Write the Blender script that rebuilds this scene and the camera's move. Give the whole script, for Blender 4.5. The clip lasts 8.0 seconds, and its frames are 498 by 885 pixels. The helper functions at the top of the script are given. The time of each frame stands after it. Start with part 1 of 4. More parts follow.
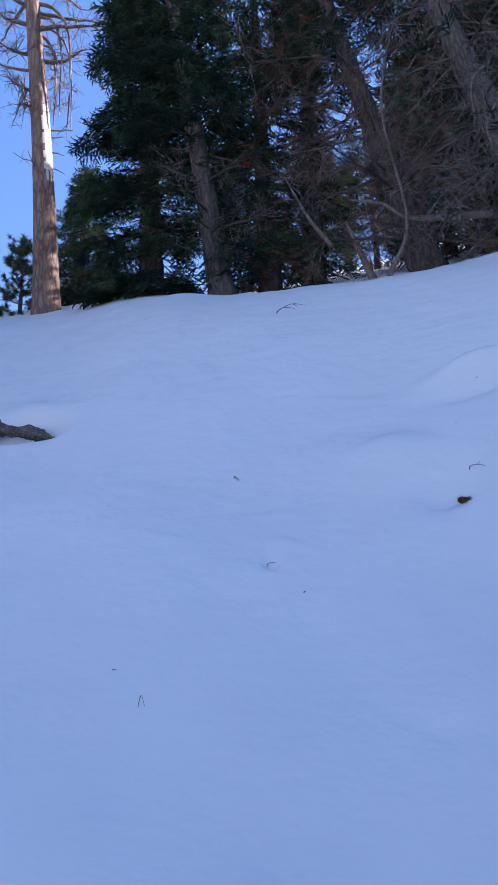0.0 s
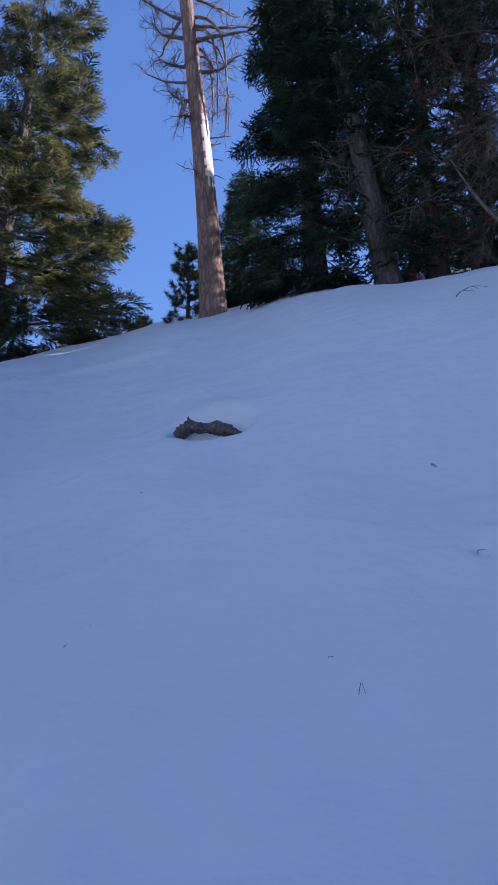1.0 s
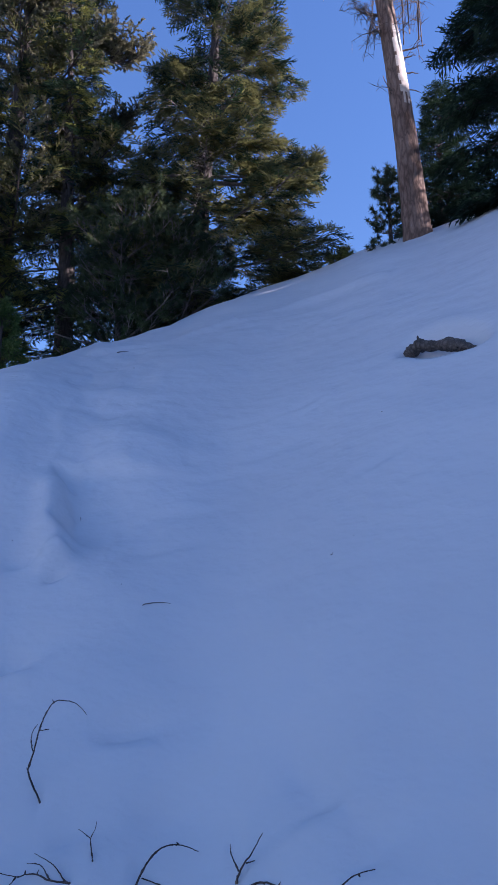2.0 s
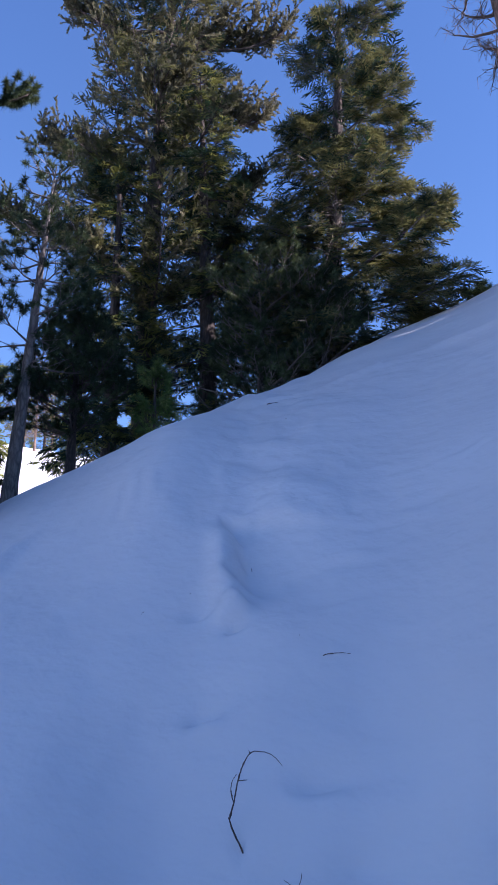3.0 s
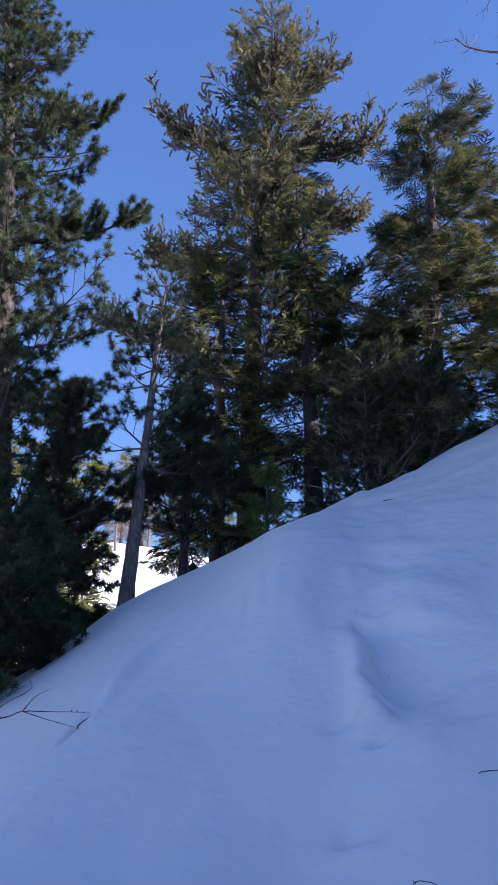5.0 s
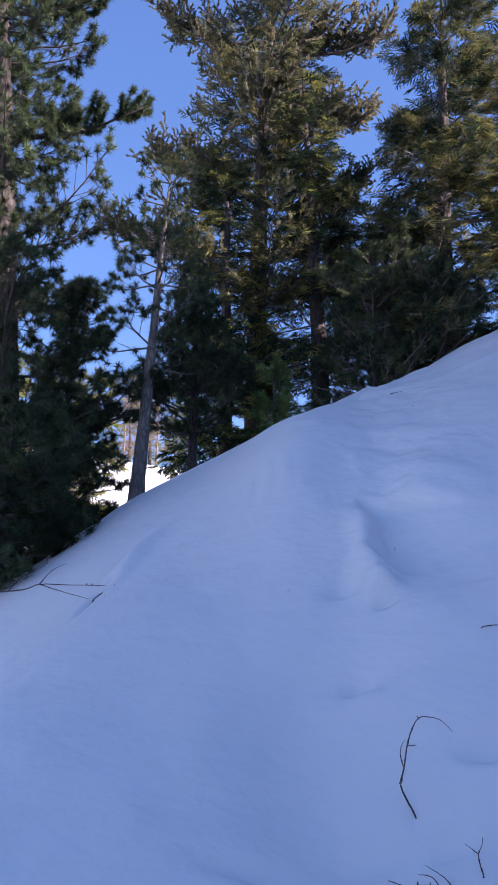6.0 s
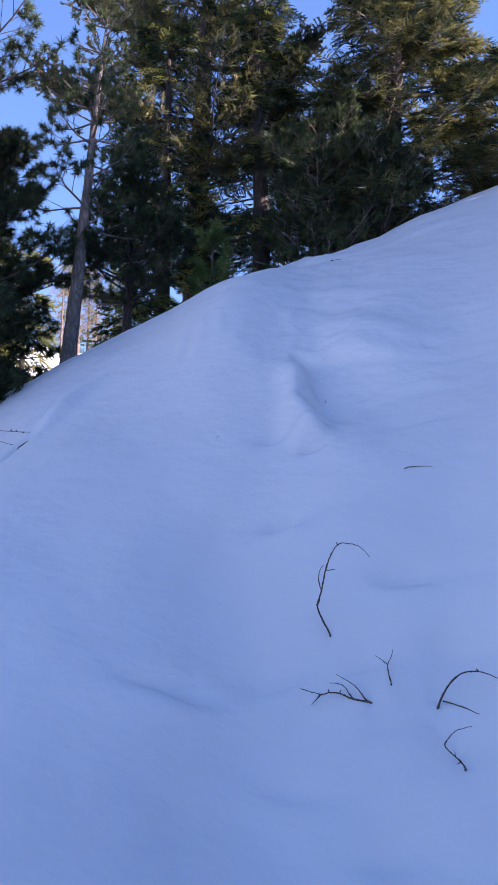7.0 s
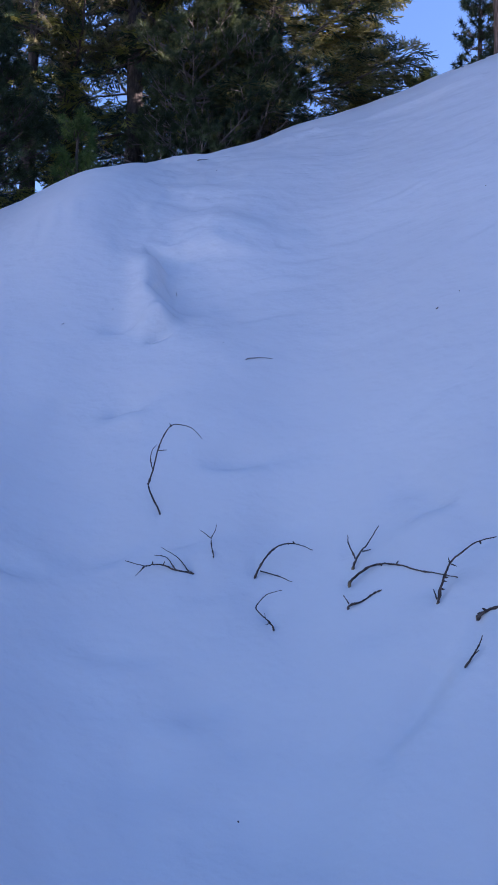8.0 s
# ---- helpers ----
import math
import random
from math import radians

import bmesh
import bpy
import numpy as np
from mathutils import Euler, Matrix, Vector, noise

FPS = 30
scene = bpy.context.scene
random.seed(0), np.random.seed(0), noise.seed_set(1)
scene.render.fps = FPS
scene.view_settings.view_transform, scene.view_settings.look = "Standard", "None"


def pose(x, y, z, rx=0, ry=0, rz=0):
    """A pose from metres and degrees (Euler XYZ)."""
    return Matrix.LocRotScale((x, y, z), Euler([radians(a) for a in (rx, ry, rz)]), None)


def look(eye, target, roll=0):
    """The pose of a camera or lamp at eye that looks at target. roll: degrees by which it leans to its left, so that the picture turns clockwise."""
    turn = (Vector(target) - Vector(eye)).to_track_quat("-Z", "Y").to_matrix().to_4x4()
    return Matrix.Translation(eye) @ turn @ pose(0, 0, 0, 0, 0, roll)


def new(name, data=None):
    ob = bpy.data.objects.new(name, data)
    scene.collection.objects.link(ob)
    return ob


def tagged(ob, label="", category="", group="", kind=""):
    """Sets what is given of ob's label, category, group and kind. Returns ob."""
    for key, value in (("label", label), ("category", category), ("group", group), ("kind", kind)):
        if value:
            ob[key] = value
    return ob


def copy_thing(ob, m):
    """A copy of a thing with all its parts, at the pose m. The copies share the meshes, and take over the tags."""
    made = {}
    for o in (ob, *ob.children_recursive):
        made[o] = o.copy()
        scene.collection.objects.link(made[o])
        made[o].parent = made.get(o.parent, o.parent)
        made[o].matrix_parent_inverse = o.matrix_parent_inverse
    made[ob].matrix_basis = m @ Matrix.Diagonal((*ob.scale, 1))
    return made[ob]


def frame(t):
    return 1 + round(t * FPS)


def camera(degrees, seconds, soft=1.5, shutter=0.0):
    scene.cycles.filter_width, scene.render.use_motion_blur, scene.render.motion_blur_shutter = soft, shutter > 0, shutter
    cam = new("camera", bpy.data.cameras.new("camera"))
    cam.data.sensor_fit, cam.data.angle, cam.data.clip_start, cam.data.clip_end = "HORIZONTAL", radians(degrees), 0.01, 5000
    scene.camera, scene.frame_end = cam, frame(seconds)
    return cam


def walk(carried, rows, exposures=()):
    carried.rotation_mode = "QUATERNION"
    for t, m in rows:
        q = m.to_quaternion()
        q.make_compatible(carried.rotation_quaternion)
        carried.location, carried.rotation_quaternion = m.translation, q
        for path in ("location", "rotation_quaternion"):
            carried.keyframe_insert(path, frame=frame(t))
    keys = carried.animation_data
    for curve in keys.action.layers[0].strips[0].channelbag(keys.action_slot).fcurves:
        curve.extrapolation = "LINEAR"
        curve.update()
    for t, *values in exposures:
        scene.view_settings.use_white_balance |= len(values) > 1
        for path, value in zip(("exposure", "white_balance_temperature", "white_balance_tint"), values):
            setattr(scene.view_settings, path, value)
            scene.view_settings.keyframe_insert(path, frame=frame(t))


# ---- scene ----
cam = camera(34.9, 8.0, soft=1.5)
PATH = [
    (0, (0.085, 0.456, 1.844), (-0.063, 2.347, 2.477), -2.1),
    (0.5, (-0.07, 0.481, 1.824), (-0.411, 2.338, 2.482), -0.9),
    (1, (-0.141, 0.461, 1.806), (-0.666, 2.281, 2.445), -0.4),
    (1.5, (-0.227, 0.431, 1.749), (-0.981, 2.194, 2.316), -0.1),
    (2, (-0.362, 0.263, 1.669), (-1.349, 1.932, 2.158), 0.1),
    (2.2, (-0.358, 0.244, 1.667), (-1.415, 1.872, 2.15), -0.2),
    (3.3, (-0.495, -0.005, 1.714), (-1.766, 1.4, 2.356), 0.2),
    (3.5, (-0.506, -0.027, 1.728), (-1.783, 1.353, 2.41), 0.4),
    (4, (-0.522, -0.077, 1.796), (-1.809, 1.228, 2.597), 0.9),
    (4.5, (-0.555, -0.138, 1.817), (-1.864, 1.112, 2.667), 1.0),
    (4.7, (-0.575, -0.133, 1.804), (-1.901, 1.104, 2.649), 0.8),
    (5.8, (-0.661, -0.104, 1.54), (-2.069, 1.159, 2.188), 0.7),
    (6, (-0.665, -0.084, 1.495), (-2.077, 1.19, 2.114), 0.6),
    (6.5, (-0.693, -0.018, 1.38), (-2.091, 1.319, 1.888), 0.9),
    (7, (-0.735, 0.07, 1.236), (-2.086, 1.499, 1.603), 1.0),
    (7.5, (-0.682, 0.134, 1.135), (-1.934, 1.673, 1.389), 1.4),
    (8, (-0.596, 0.188, 1.069), (-1.719, 1.833, 1.248), 1.8),
]
walk(cam, [(t, look(eye, target, roll)) for t, eye, target, roll in PATH],
     [(0.0, 1.96, 5900, 29), (0.5, 1.50, 5720, 28), (1.0, 1.40, 5680, 30), (1.5, 1.22, 5600, 31), (2.2, 1.40, 5620, 32), (3.5, 1.44, 5620, 32), (4.5, 1.45, 5600, 31), (6.0, 1.78, 6000, 35), (6.5, 1.98, 6080, 36), (7.0, 2.01, 6080, 36), (7.5, 1.82, 6080, 36), (8.0, 1.91, 6080, 36)])

# ---- world, sun, exposure ----
SUN_AZ, SUN_EL = 67.0, 30.0  # degrees to the right of +y, degrees above the horizon
world = bpy.data.worlds.new("sky")
scene.world = world
world.use_nodes = True
wn = world.node_tree.nodes
sky = wn.new("ShaderNodeTexSky")
sky.sky_type = 'NISHITA'
sky.sun_disc = False
sky.sun_elevation = radians(SUN_EL)
sky.sun_rotation = radians(SUN_AZ)
sky.altitude = 2200.0
sky.air_density = 2.0
sky.dust_density = 1.0
sky.ozone_density = 7.5
wn["Background"].inputs["Strength"].default_value = 0.07
world.node_tree.links.new(sky.outputs["Color"], wn["Background"].inputs["Color"])
sun_data = bpy.data.lights.new("sun", 'SUN')
sun_data.energy, sun_data.angle, sun_data.color = 5.0, radians(0.5), (1.0, 0.93, 0.82)
sun = new("sun", sun_data)
SUN_DIR = Vector((math.sin(radians(SUN_AZ)) * math.cos(radians(SUN_EL)), math.cos(radians(SUN_AZ)) * math.cos(radians(SUN_EL)), math.sin(radians(SUN_EL))))
sun.matrix_world = Matrix.Translation((0, 0, 30)) @ SUN_DIR.to_track_quat("Z", "Y").to_matrix().to_4x4()


# ---- materials ----
def material(name):
    m = bpy.data.materials.new(name)
    m.use_nodes = True
    nodes, links = m.node_tree.nodes, m.node_tree.links
    return m, nodes, links, nodes["Principled BSDF"], nodes["Material Output"]


def coords(nodes, links, scale):
    tc = nodes.new("ShaderNodeTexCoord")
    mp = nodes.new("ShaderNodeMapping")
    mp.inputs["Scale"].default_value = scale
    links.new(tc.outputs["Object"], mp.inputs["Vector"])
    return mp.outputs["Vector"]


def noise_node(nodes, links, vec, scale, detail=4.0, rough=0.55):
    n = nodes.new("ShaderNodeTexNoise")
    n.inputs["Scale"].default_value = scale
    n.inputs["Detail"].default_value = detail
    n.inputs["Roughness"].default_value = rough
    links.new(vec, n.inputs["Vector"])
    return n.outputs["Fac"]


def ramp(nodes, links, fac, stops):
    r = nodes.new("ShaderNodeValToRGB")
    el = r.color_ramp.elements
    while len(el) < len(stops):
        el.new(0.5)
    for e, (p, c) in zip(el, stops):
        e.position, e.color = p, (*c, 1.0)
    links.new(fac, r.inputs["Fac"])
    return r.outputs["Color"]


def mixed(nodes, links, fac, a, b, mode='MIX'):
    m = nodes.new("ShaderNodeMix")
    m.data_type, m.blend_type = 'RGBA', mode
    if isinstance(fac, float):
        m.inputs["Factor"].default_value = fac
    else:
        links.new(fac, m.inputs["Factor"])
    for k, v in ((6, a), (7, b)):
        if isinstance(v, tuple):
            m.inputs[k].default_value = (*v, 1.0)
        else:
            links.new(v, m.inputs[k])
    return m.outputs[2]


def bump(nodes, links, height, strength, dist, normal=None):
    b = nodes.new("ShaderNodeBump")
    b.inputs["Strength"].default_value = strength
    b.inputs["Distance"].default_value = dist
    links.new(height, b.inputs["Height"])
    if normal is not None:
        links.new(normal, b.inputs["Normal"])
    return b.outputs["Normal"]


def snow_material():
    m, n, l, p, out = material("snow")
    v1 = coords(n, l, (1, 1, 1))
    big = noise_node(n, l, v1, 0.8, 3.0)
    fine = noise_node(n, l, v1, 90.0, 5.0, 0.65)
    mid = noise_node(n, l, v1, 11.0, 4.0, 0.55)
    vr = coords(n, l, (1.0, 1.3, 1.6))
    rip = noise_node(n, l, vr, 4.0, 3.0, 0.5)
    col = ramp(n, l, big, [(0.3, (0.62, 0.615, 0.61)), (0.7, (0.67, 0.665, 0.655))])
    l.new(col, p.inputs["Base Color"])
    p.inputs["Roughness"].default_value = 0.55
    p.inputs["Specular IOR Level"].default_value = 0.25
    b1 = bump(n, l, rip, 0.5, 0.03)
    b2 = bump(n, l, mid, 0.42, 0.012, b1)
    b3 = bump(n, l, fine, 0.2, 0.003, b2)
    l.new(b3, p.inputs["Normal"])
    return m


def bark_material(name, dark, mid, light, across=18.0, along=3.0, relief=0.02, rough=0.9):
    m, n, l, p, out = material(name)
    v = coords(n, l, (across, across, along))
    vo = n.new("ShaderNodeTexVoronoi")
    vo.feature = 'DISTANCE_TO_EDGE'
    vo.inputs["Scale"].default_value = 1.0
    vw = n.new("ShaderNodeVectorMath")
    vw.operation = 'ADD'
    nz = n.new("ShaderNodeTexNoise")
    nz.inputs["Scale"].default_value = 1.3
    l.new(v, nz.inputs["Vector"])
    l.new(v, vw.inputs[0])
    l.new(nz.outputs["Color"], vw.inputs[1])
    l.new(vw.outputs[0], vo.inputs["Vector"])
    plates = vo.outputs["Distance"]
    v2 = coords(n, l, (1, 1, 0.35))
    stain = noise_node(n, l, v2, 4.0, 5.0, 0.6)
    grain = noise_node(n, l, v2, 70.0, 4.0, 0.7)
    c1 = ramp(n, l, plates, [(0.02, dark), (0.16, mid), (0.5, light)])
    c2 = ramp(n, l, stain, [(0.3, tuple(x * 0.6 for x in mid)), (0.7, light)])
    c = mixed(n, l, 0.45, c1, c2)
    g = ramp(n, l, grain, [(0.3, (0.6, 0.6, 0.6)), (0.7, (1.15, 1.15, 1.15))])
    c = mixed(n, l, 0.7, c, g, 'MULTIPLY')
    l.new(c, p.inputs["Base Color"])
    p.inputs["Roughness"].default_value = rough
    p.inputs["Specular IOR Level"].default_value = 0.2
    b1 = bump(n, l, plates, 0.9, relief)
    b2 = bump(n, l, grain, 0.5, 0.004, b1)
    l.new(b2, p.inputs["Normal"])
    return m


def needle_material(name, dark, light, through_col, share=0.3):
    m, n, l, p, out = material(name)
    v = coords(n, l, (1, 1, 1))
    # both noises paint sunlit clumps and shaded pockets into the needle colour
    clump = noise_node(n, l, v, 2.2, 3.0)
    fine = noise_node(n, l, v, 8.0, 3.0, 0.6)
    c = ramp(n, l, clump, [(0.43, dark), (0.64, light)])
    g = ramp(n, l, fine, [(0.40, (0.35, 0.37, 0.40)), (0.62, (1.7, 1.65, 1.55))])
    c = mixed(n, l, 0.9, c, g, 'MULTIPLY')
    geo = n.new("ShaderNodeNewGeometry")
    each = ramp(n, l, geo.outputs["Random Per Island"], [(0.0, (0.7, 0.7, 0.7)), (1.0, (1.3, 1.3, 1.3))])
    c = mixed(n, l, 1.0, c, each, 'MULTIPLY')
    l.new(c, p.inputs["Base Color"])
    p.inputs["Roughness"].default_value = 0.6
    p.inputs["Specular IOR Level"].default_value = 0.15
    t = n.new("ShaderNodeBsdfTranslucent")
    t.inputs["Color"].default_value = (*through_col, 1)
    mx = n.new("ShaderNodeMixShader")
    mx.inputs["Fac"].default_value = share
    l.new(p.outputs["BSDF"], mx.inputs[1])
    l.new(t.outputs["BSDF"], mx.inputs[2])
    l.new(mx.outputs["Shader"], out.inputs["Surface"])
    return m


def wood_material(name, dark, light, scale=30.0):
    m, n, l, p, out = material(name)
    v = coords(n, l, (1, 1, 1))
    a = noise_node(n, l, v, scale, 4.0, 0.65)
    b = noise_node(n, l, v, scale * 0.15, 3.0)
    c1 = ramp(n, l, a, [(0.3, dark), (0.7, light)])
    c2 = ramp(n, l, b, [(0.35, (0.6, 0.6, 0.6)), (0.65, (1.15, 1.15, 1.15))])
    c = mixed(n, l, 0.8, c1, c2, 'MULTIPLY')
    l.new(c, p.inputs["Base Color"])
    p.inputs["Roughness"].default_value = 0.85
    p.inputs["Specular IOR Level"].default_value = 0.2
    l.new(bump(n, l, a, 0.6, 0.004), p.inputs["Normal"])
    return m


SNOW = snow_material()
BARK_SNAG = bark_material("bark_snag", (0.07, 0.038, 0.026), (0.23, 0.14, 0.098), (0.34, 0.25, 0.20), 14.0, 3.0, 0.02)
BARE_WOOD = wood_material("bare_wood", (0.50, 0.42, 0.34), (0.68, 0.60, 0.52), 12.0)
BARK_FIR = bark_material("bark_fir", (0.02, 0.016, 0.014), (0.07, 0.055, 0.046), (0.14, 0.115, 0.10), 16.0, 4.0, 0.02)
BARK_GREY = bark_material("bark_grey", (0.025, 0.021, 0.019), (0.09, 0.075, 0.064), (0.165, 0.14, 0.12), 16.0, 5.0, 0.015)
BARK_LOG = bark_material("bark_log", (0.02, 0.016, 0.014), (0.09, 0.075, 0.062), (0.24, 0.20, 0.17), 30.0, 30.0, 0.012)
# grey bark lightened to paint dappled sun on the thin pine's trunk
BARK_SUNLIT = bark_material("bark_sunlit", (0.05, 0.043, 0.038), (0.17, 0.145, 0.125), (0.32, 0.275, 0.24), 16.0, 5.0, 0.015)
LIMB = wood_material("limb_bark", (0.045, 0.035, 0.03), (0.14, 0.11, 0.09))
LIMB_GREY = wood_material("limb_weathered", (0.09, 0.075, 0.065), (0.24, 0.205, 0.18))
LIMB_SNAG = wood_material("limb_snag", (0.075, 0.052, 0.04), (0.25, 0.185, 0.145))
LIMB_DEAD = wood_material("limb_dead", (0.09, 0.06, 0.045), (0.26, 0.185, 0.14))
# fir and brush tones: light ends raised for sun, dark ends lowered for shade
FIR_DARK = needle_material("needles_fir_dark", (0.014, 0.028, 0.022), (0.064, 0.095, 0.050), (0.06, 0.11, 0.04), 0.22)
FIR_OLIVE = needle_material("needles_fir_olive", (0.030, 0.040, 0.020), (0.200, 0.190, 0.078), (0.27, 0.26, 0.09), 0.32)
# yellow-green tone with sunlight put into the colour, for lit sprays
FIR_SUNLIT = needle_material("needles_fir_sunlit", (0.060, 0.078, 0.024), (0.27, 0.265, 0.075), (0.36, 0.36, 0.09), 0.35)
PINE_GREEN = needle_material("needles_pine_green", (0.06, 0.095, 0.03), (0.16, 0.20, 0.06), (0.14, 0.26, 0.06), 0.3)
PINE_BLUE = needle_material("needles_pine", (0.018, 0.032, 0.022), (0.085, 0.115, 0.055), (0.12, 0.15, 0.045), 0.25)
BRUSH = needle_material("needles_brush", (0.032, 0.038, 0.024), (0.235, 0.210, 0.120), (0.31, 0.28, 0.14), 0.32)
RUST = needle_material("needles_rust", (0.10, 0.045, 0.022), (0.22, 0.10, 0.05), (0.25, 0.11, 0.04), 0.3)
TAN = needle_material("needles_tan", (0.16, 0.11, 0.075), (0.30, 0.22, 0.15), (0.3, 0.2, 0.12), 0.3)
TWIG = wood_material("twig_bark", (0.030, 0.021, 0.018), (0.17, 0.12, 0.10), 60.0)
TWIG_CUT = wood_material("twig_pale", (0.06, 0.04, 0.025), (0.26, 0.18, 0.11), 60.0)

# ---- the ground: a snow slope that rises round a flat spot ----
OX, OY = -0.5, 0.0
# bearing to the left, height and slope of the face at 3.5 m, distance and height of the crest, slope behind it
FACE = [
    # rows -100 and -55 lie out of view, raised to keep sun off the face
    (-100, 1.20, 0.70, 9.00, 6.50, 0.55), (-55, 2.00, 1.15, 9.00, 8.40, 0.60), (-20, 1.62, 1.00, 7.26, 5.64, 0.60), (0, 1.81, 1.06, 7.32, 5.64, 0.575),
    (8, 1.80, 1.10, 8.42, 6.36, 0.46), (16.5, 1.69, 1.05, 12.79, 8.47, 0.30), (24.5, 1.45, 0.97, 12.79, 7.87, 0.05), (31, 1.12, 1.05, 10.70, 6.43, -0.05),
    (35, 1.14, 1.12, 9.86, 5.65, -0.05), (38.5, 1.05, 1.18, 8.94, 5.06, -0.08), (47, 0.84, 0.86, 6.73, 3.91, -0.12), (52, 0.93, 0.84, 7.84, 3.83, -0.05),
    (57, 0.91, 0.71, 7.95, 3.51, -0.03), (65, 0.81, 0.60, 7.52, 2.50, 0.02), (90, 0.40, 0.35, 8.00, 1.30, 0.02), (180, 0.00, 0.00, 8.00, -0.50, -0.10)]
FACE.insert(0, (-180,) + FACE[-1][1:])
FACE_T = np.array([f[0] for f in FACE], float)
FACE_V = np.array([f[1:] for f in FACE], float)


def pchip_slopes(x, y):
    h = np.diff(x)
    d = np.diff(y, axis=0) / h[:, None]
    m = np.zeros_like(y)
    for i in range(1, len(x) - 1):
        w1, w2 = 2 * h[i] + h[i - 1], h[i] + 2 * h[i - 1]
        same = d[i - 1] * d[i] > 0
        a, b = np.where(same, d[i - 1], 1.0), np.where(same, d[i], 1.0)
        m[i] = np.where(same, (w1 + w2) / (w1 / a + w2 / b), 0.0)
    return m


def hermite(u, h, y0, y1, m0, m1):
    return ((2 * u**3 - 3 * u**2 + 1) * y0 + (u**3 - 2 * u**2 + u) * h * m0 + (-2 * u**3 + 3 * u**2) * y1 + (u**3 - u**2) * h * m1)


FINE = np.arange(-180, 180.01, 0.25)


def fine_face(values):
    """The face's measures at every quarter degree, smoothed so that no edge runs up the slope."""
    m = pchip_slopes(FACE_T, values)
    k = np.clip(np.searchsorted(FACE_T, FINE) - 1, 0, len(FACE_T) - 2)
    h = (FACE_T[k + 1] - FACE_T[k])[:, None]
    u = (FINE - FACE_T[k])[:, None] / h
    v = hermite(u, h, values[k], values[k + 1], m[k], m[k + 1])
    g = np.exp(-0.5 * (np.arange(-36, 37) / 10.0) ** 2)
    g /= g.sum()
    pad = np.concatenate([v[-37:-1], v, v[1:37]])
    return np.stack([np.convolve(pad[:, i], g, "valid") for i in range(v.shape[1])], 1)


FACE_FINE = fine_face(FACE_V)


def step(a, b, x):
    u = np.clip((x - a) / (b - a), 0, 1)
    return u * u * (3 - 2 * u)


def fbm(x, y, seed, octaves=4, base=1.0):
    """Smooth waves of several sizes, about -1 to 1."""
    rng = np.random.RandomState(seed)
    total, amp = np.zeros_like(x), 1.0
    for o in range(octaves):
        for k in range(5):
            a, ph = rng.uniform(0, 2 * np.pi), rng.uniform(0, 6.28)
            f = base * 2**o * rng.uniform(0.7, 1.4)
            total += amp * 0.35 * np.sin(f * (x * np.cos(a) + y * np.sin(a)) + ph + 1.5 * np.sin(0.6 * f * (y * np.cos(a) - x * np.sin(a)) + 2 * ph))
        amp *= 0.5
    return total


def dent(x, y, cx, cy, ang, la, lb, power=2.0):
    """1 at a spot, falling to 0 past its half-lengths la and lb along and across ang degrees."""
    c, s = math.cos(radians(ang)), math.sin(radians(ang))
    u, v = ((x - cx) * c + (y - cy) * s) / la, (-(x - cx) * s + (y - cy) * c) / lb
    return np.exp(-(u * u + v * v) ** (power / 2))


def height(x, y):
    x, y = np.asarray(x, float), np.asarray(y, float)
    dx, dy = x - OX, y - OY
    r, th = np.hypot(dx, dy), np.degrees(np.arctan2(-dx, dy))
    zf, s, rc, zc, so = [np.interp(th, FINE, FACE_FINE[:, i]) for i in range(5)]
    sc = (zc - 1.6) / rc
    sc = np.where(zc > 1.0, sc, 0.0)
    z = np.zeros_like(r)
    lo = np.clip((r - 1.2) / 2.3, 0, 1)
    z = np.where(r < 3.5, hermite(lo, 2.3, -0.1, zf, 0.0, s), z)
    mid = np.clip((r - 3.5) / (rc - 3.5), 0, 1)
    z = np.where((r >= 3.5) & (r < rc), hermite(mid, rc - 3.5, zf, zc, s, sc), z)
    out = np.clip((r - rc) / 6.0, 0, 1)
    zo = hermite(out, 6.0, zc, zc + 6.0 * so, sc, so)
    far = np.clip(r - rc - 6.0, 0, 25.0)
    z = np.where(r >= rc, zo + so * far, z)
    # the far hillside, beyond the trees on the left
    hill = step(26, 42, th) * (1 - step(85, 115, th))
    z = z + hill * (0.46 * np.clip(r - 34, 0, 60) * step(30, 45, r) - 0.02 * np.clip(r - 14, 0, 20))
    z = z + 0.22 * fbm(x * 0.09, y * 0.09, 5) * step(14, 30, r)
    # soft drifts and ripples
    near = 1 - step(9, 16, r)
    z = z + near * (0.026 * fbm(x, y, 1, 3, 1.1) + 0.010 * fbm(x, y, 21, 2, 2.6) + 0.014 * fbm(x, y, 2, 3, 5.0) + 0.0020 * fbm(x, y, 9, 2, 19.0))
    z = z + near * (0.003 * fbm(th * 0.22, r * 5.0, 17, 3, 1.0)) * step(2.0, 3.0, r)
    rip = np.sin(9.0 * (r + 0.15 * fbm(x, y, 3, 2, 1.0)) + 2.0 * fbm(x, y, 4, 2, 0.8))
    z = z + near * 0.003 * rip * step(3.0, 4.2, r) * np.clip(fbm(x, y, 6, 2, 0.7), 0, 1)
    return z + relief(x, y)


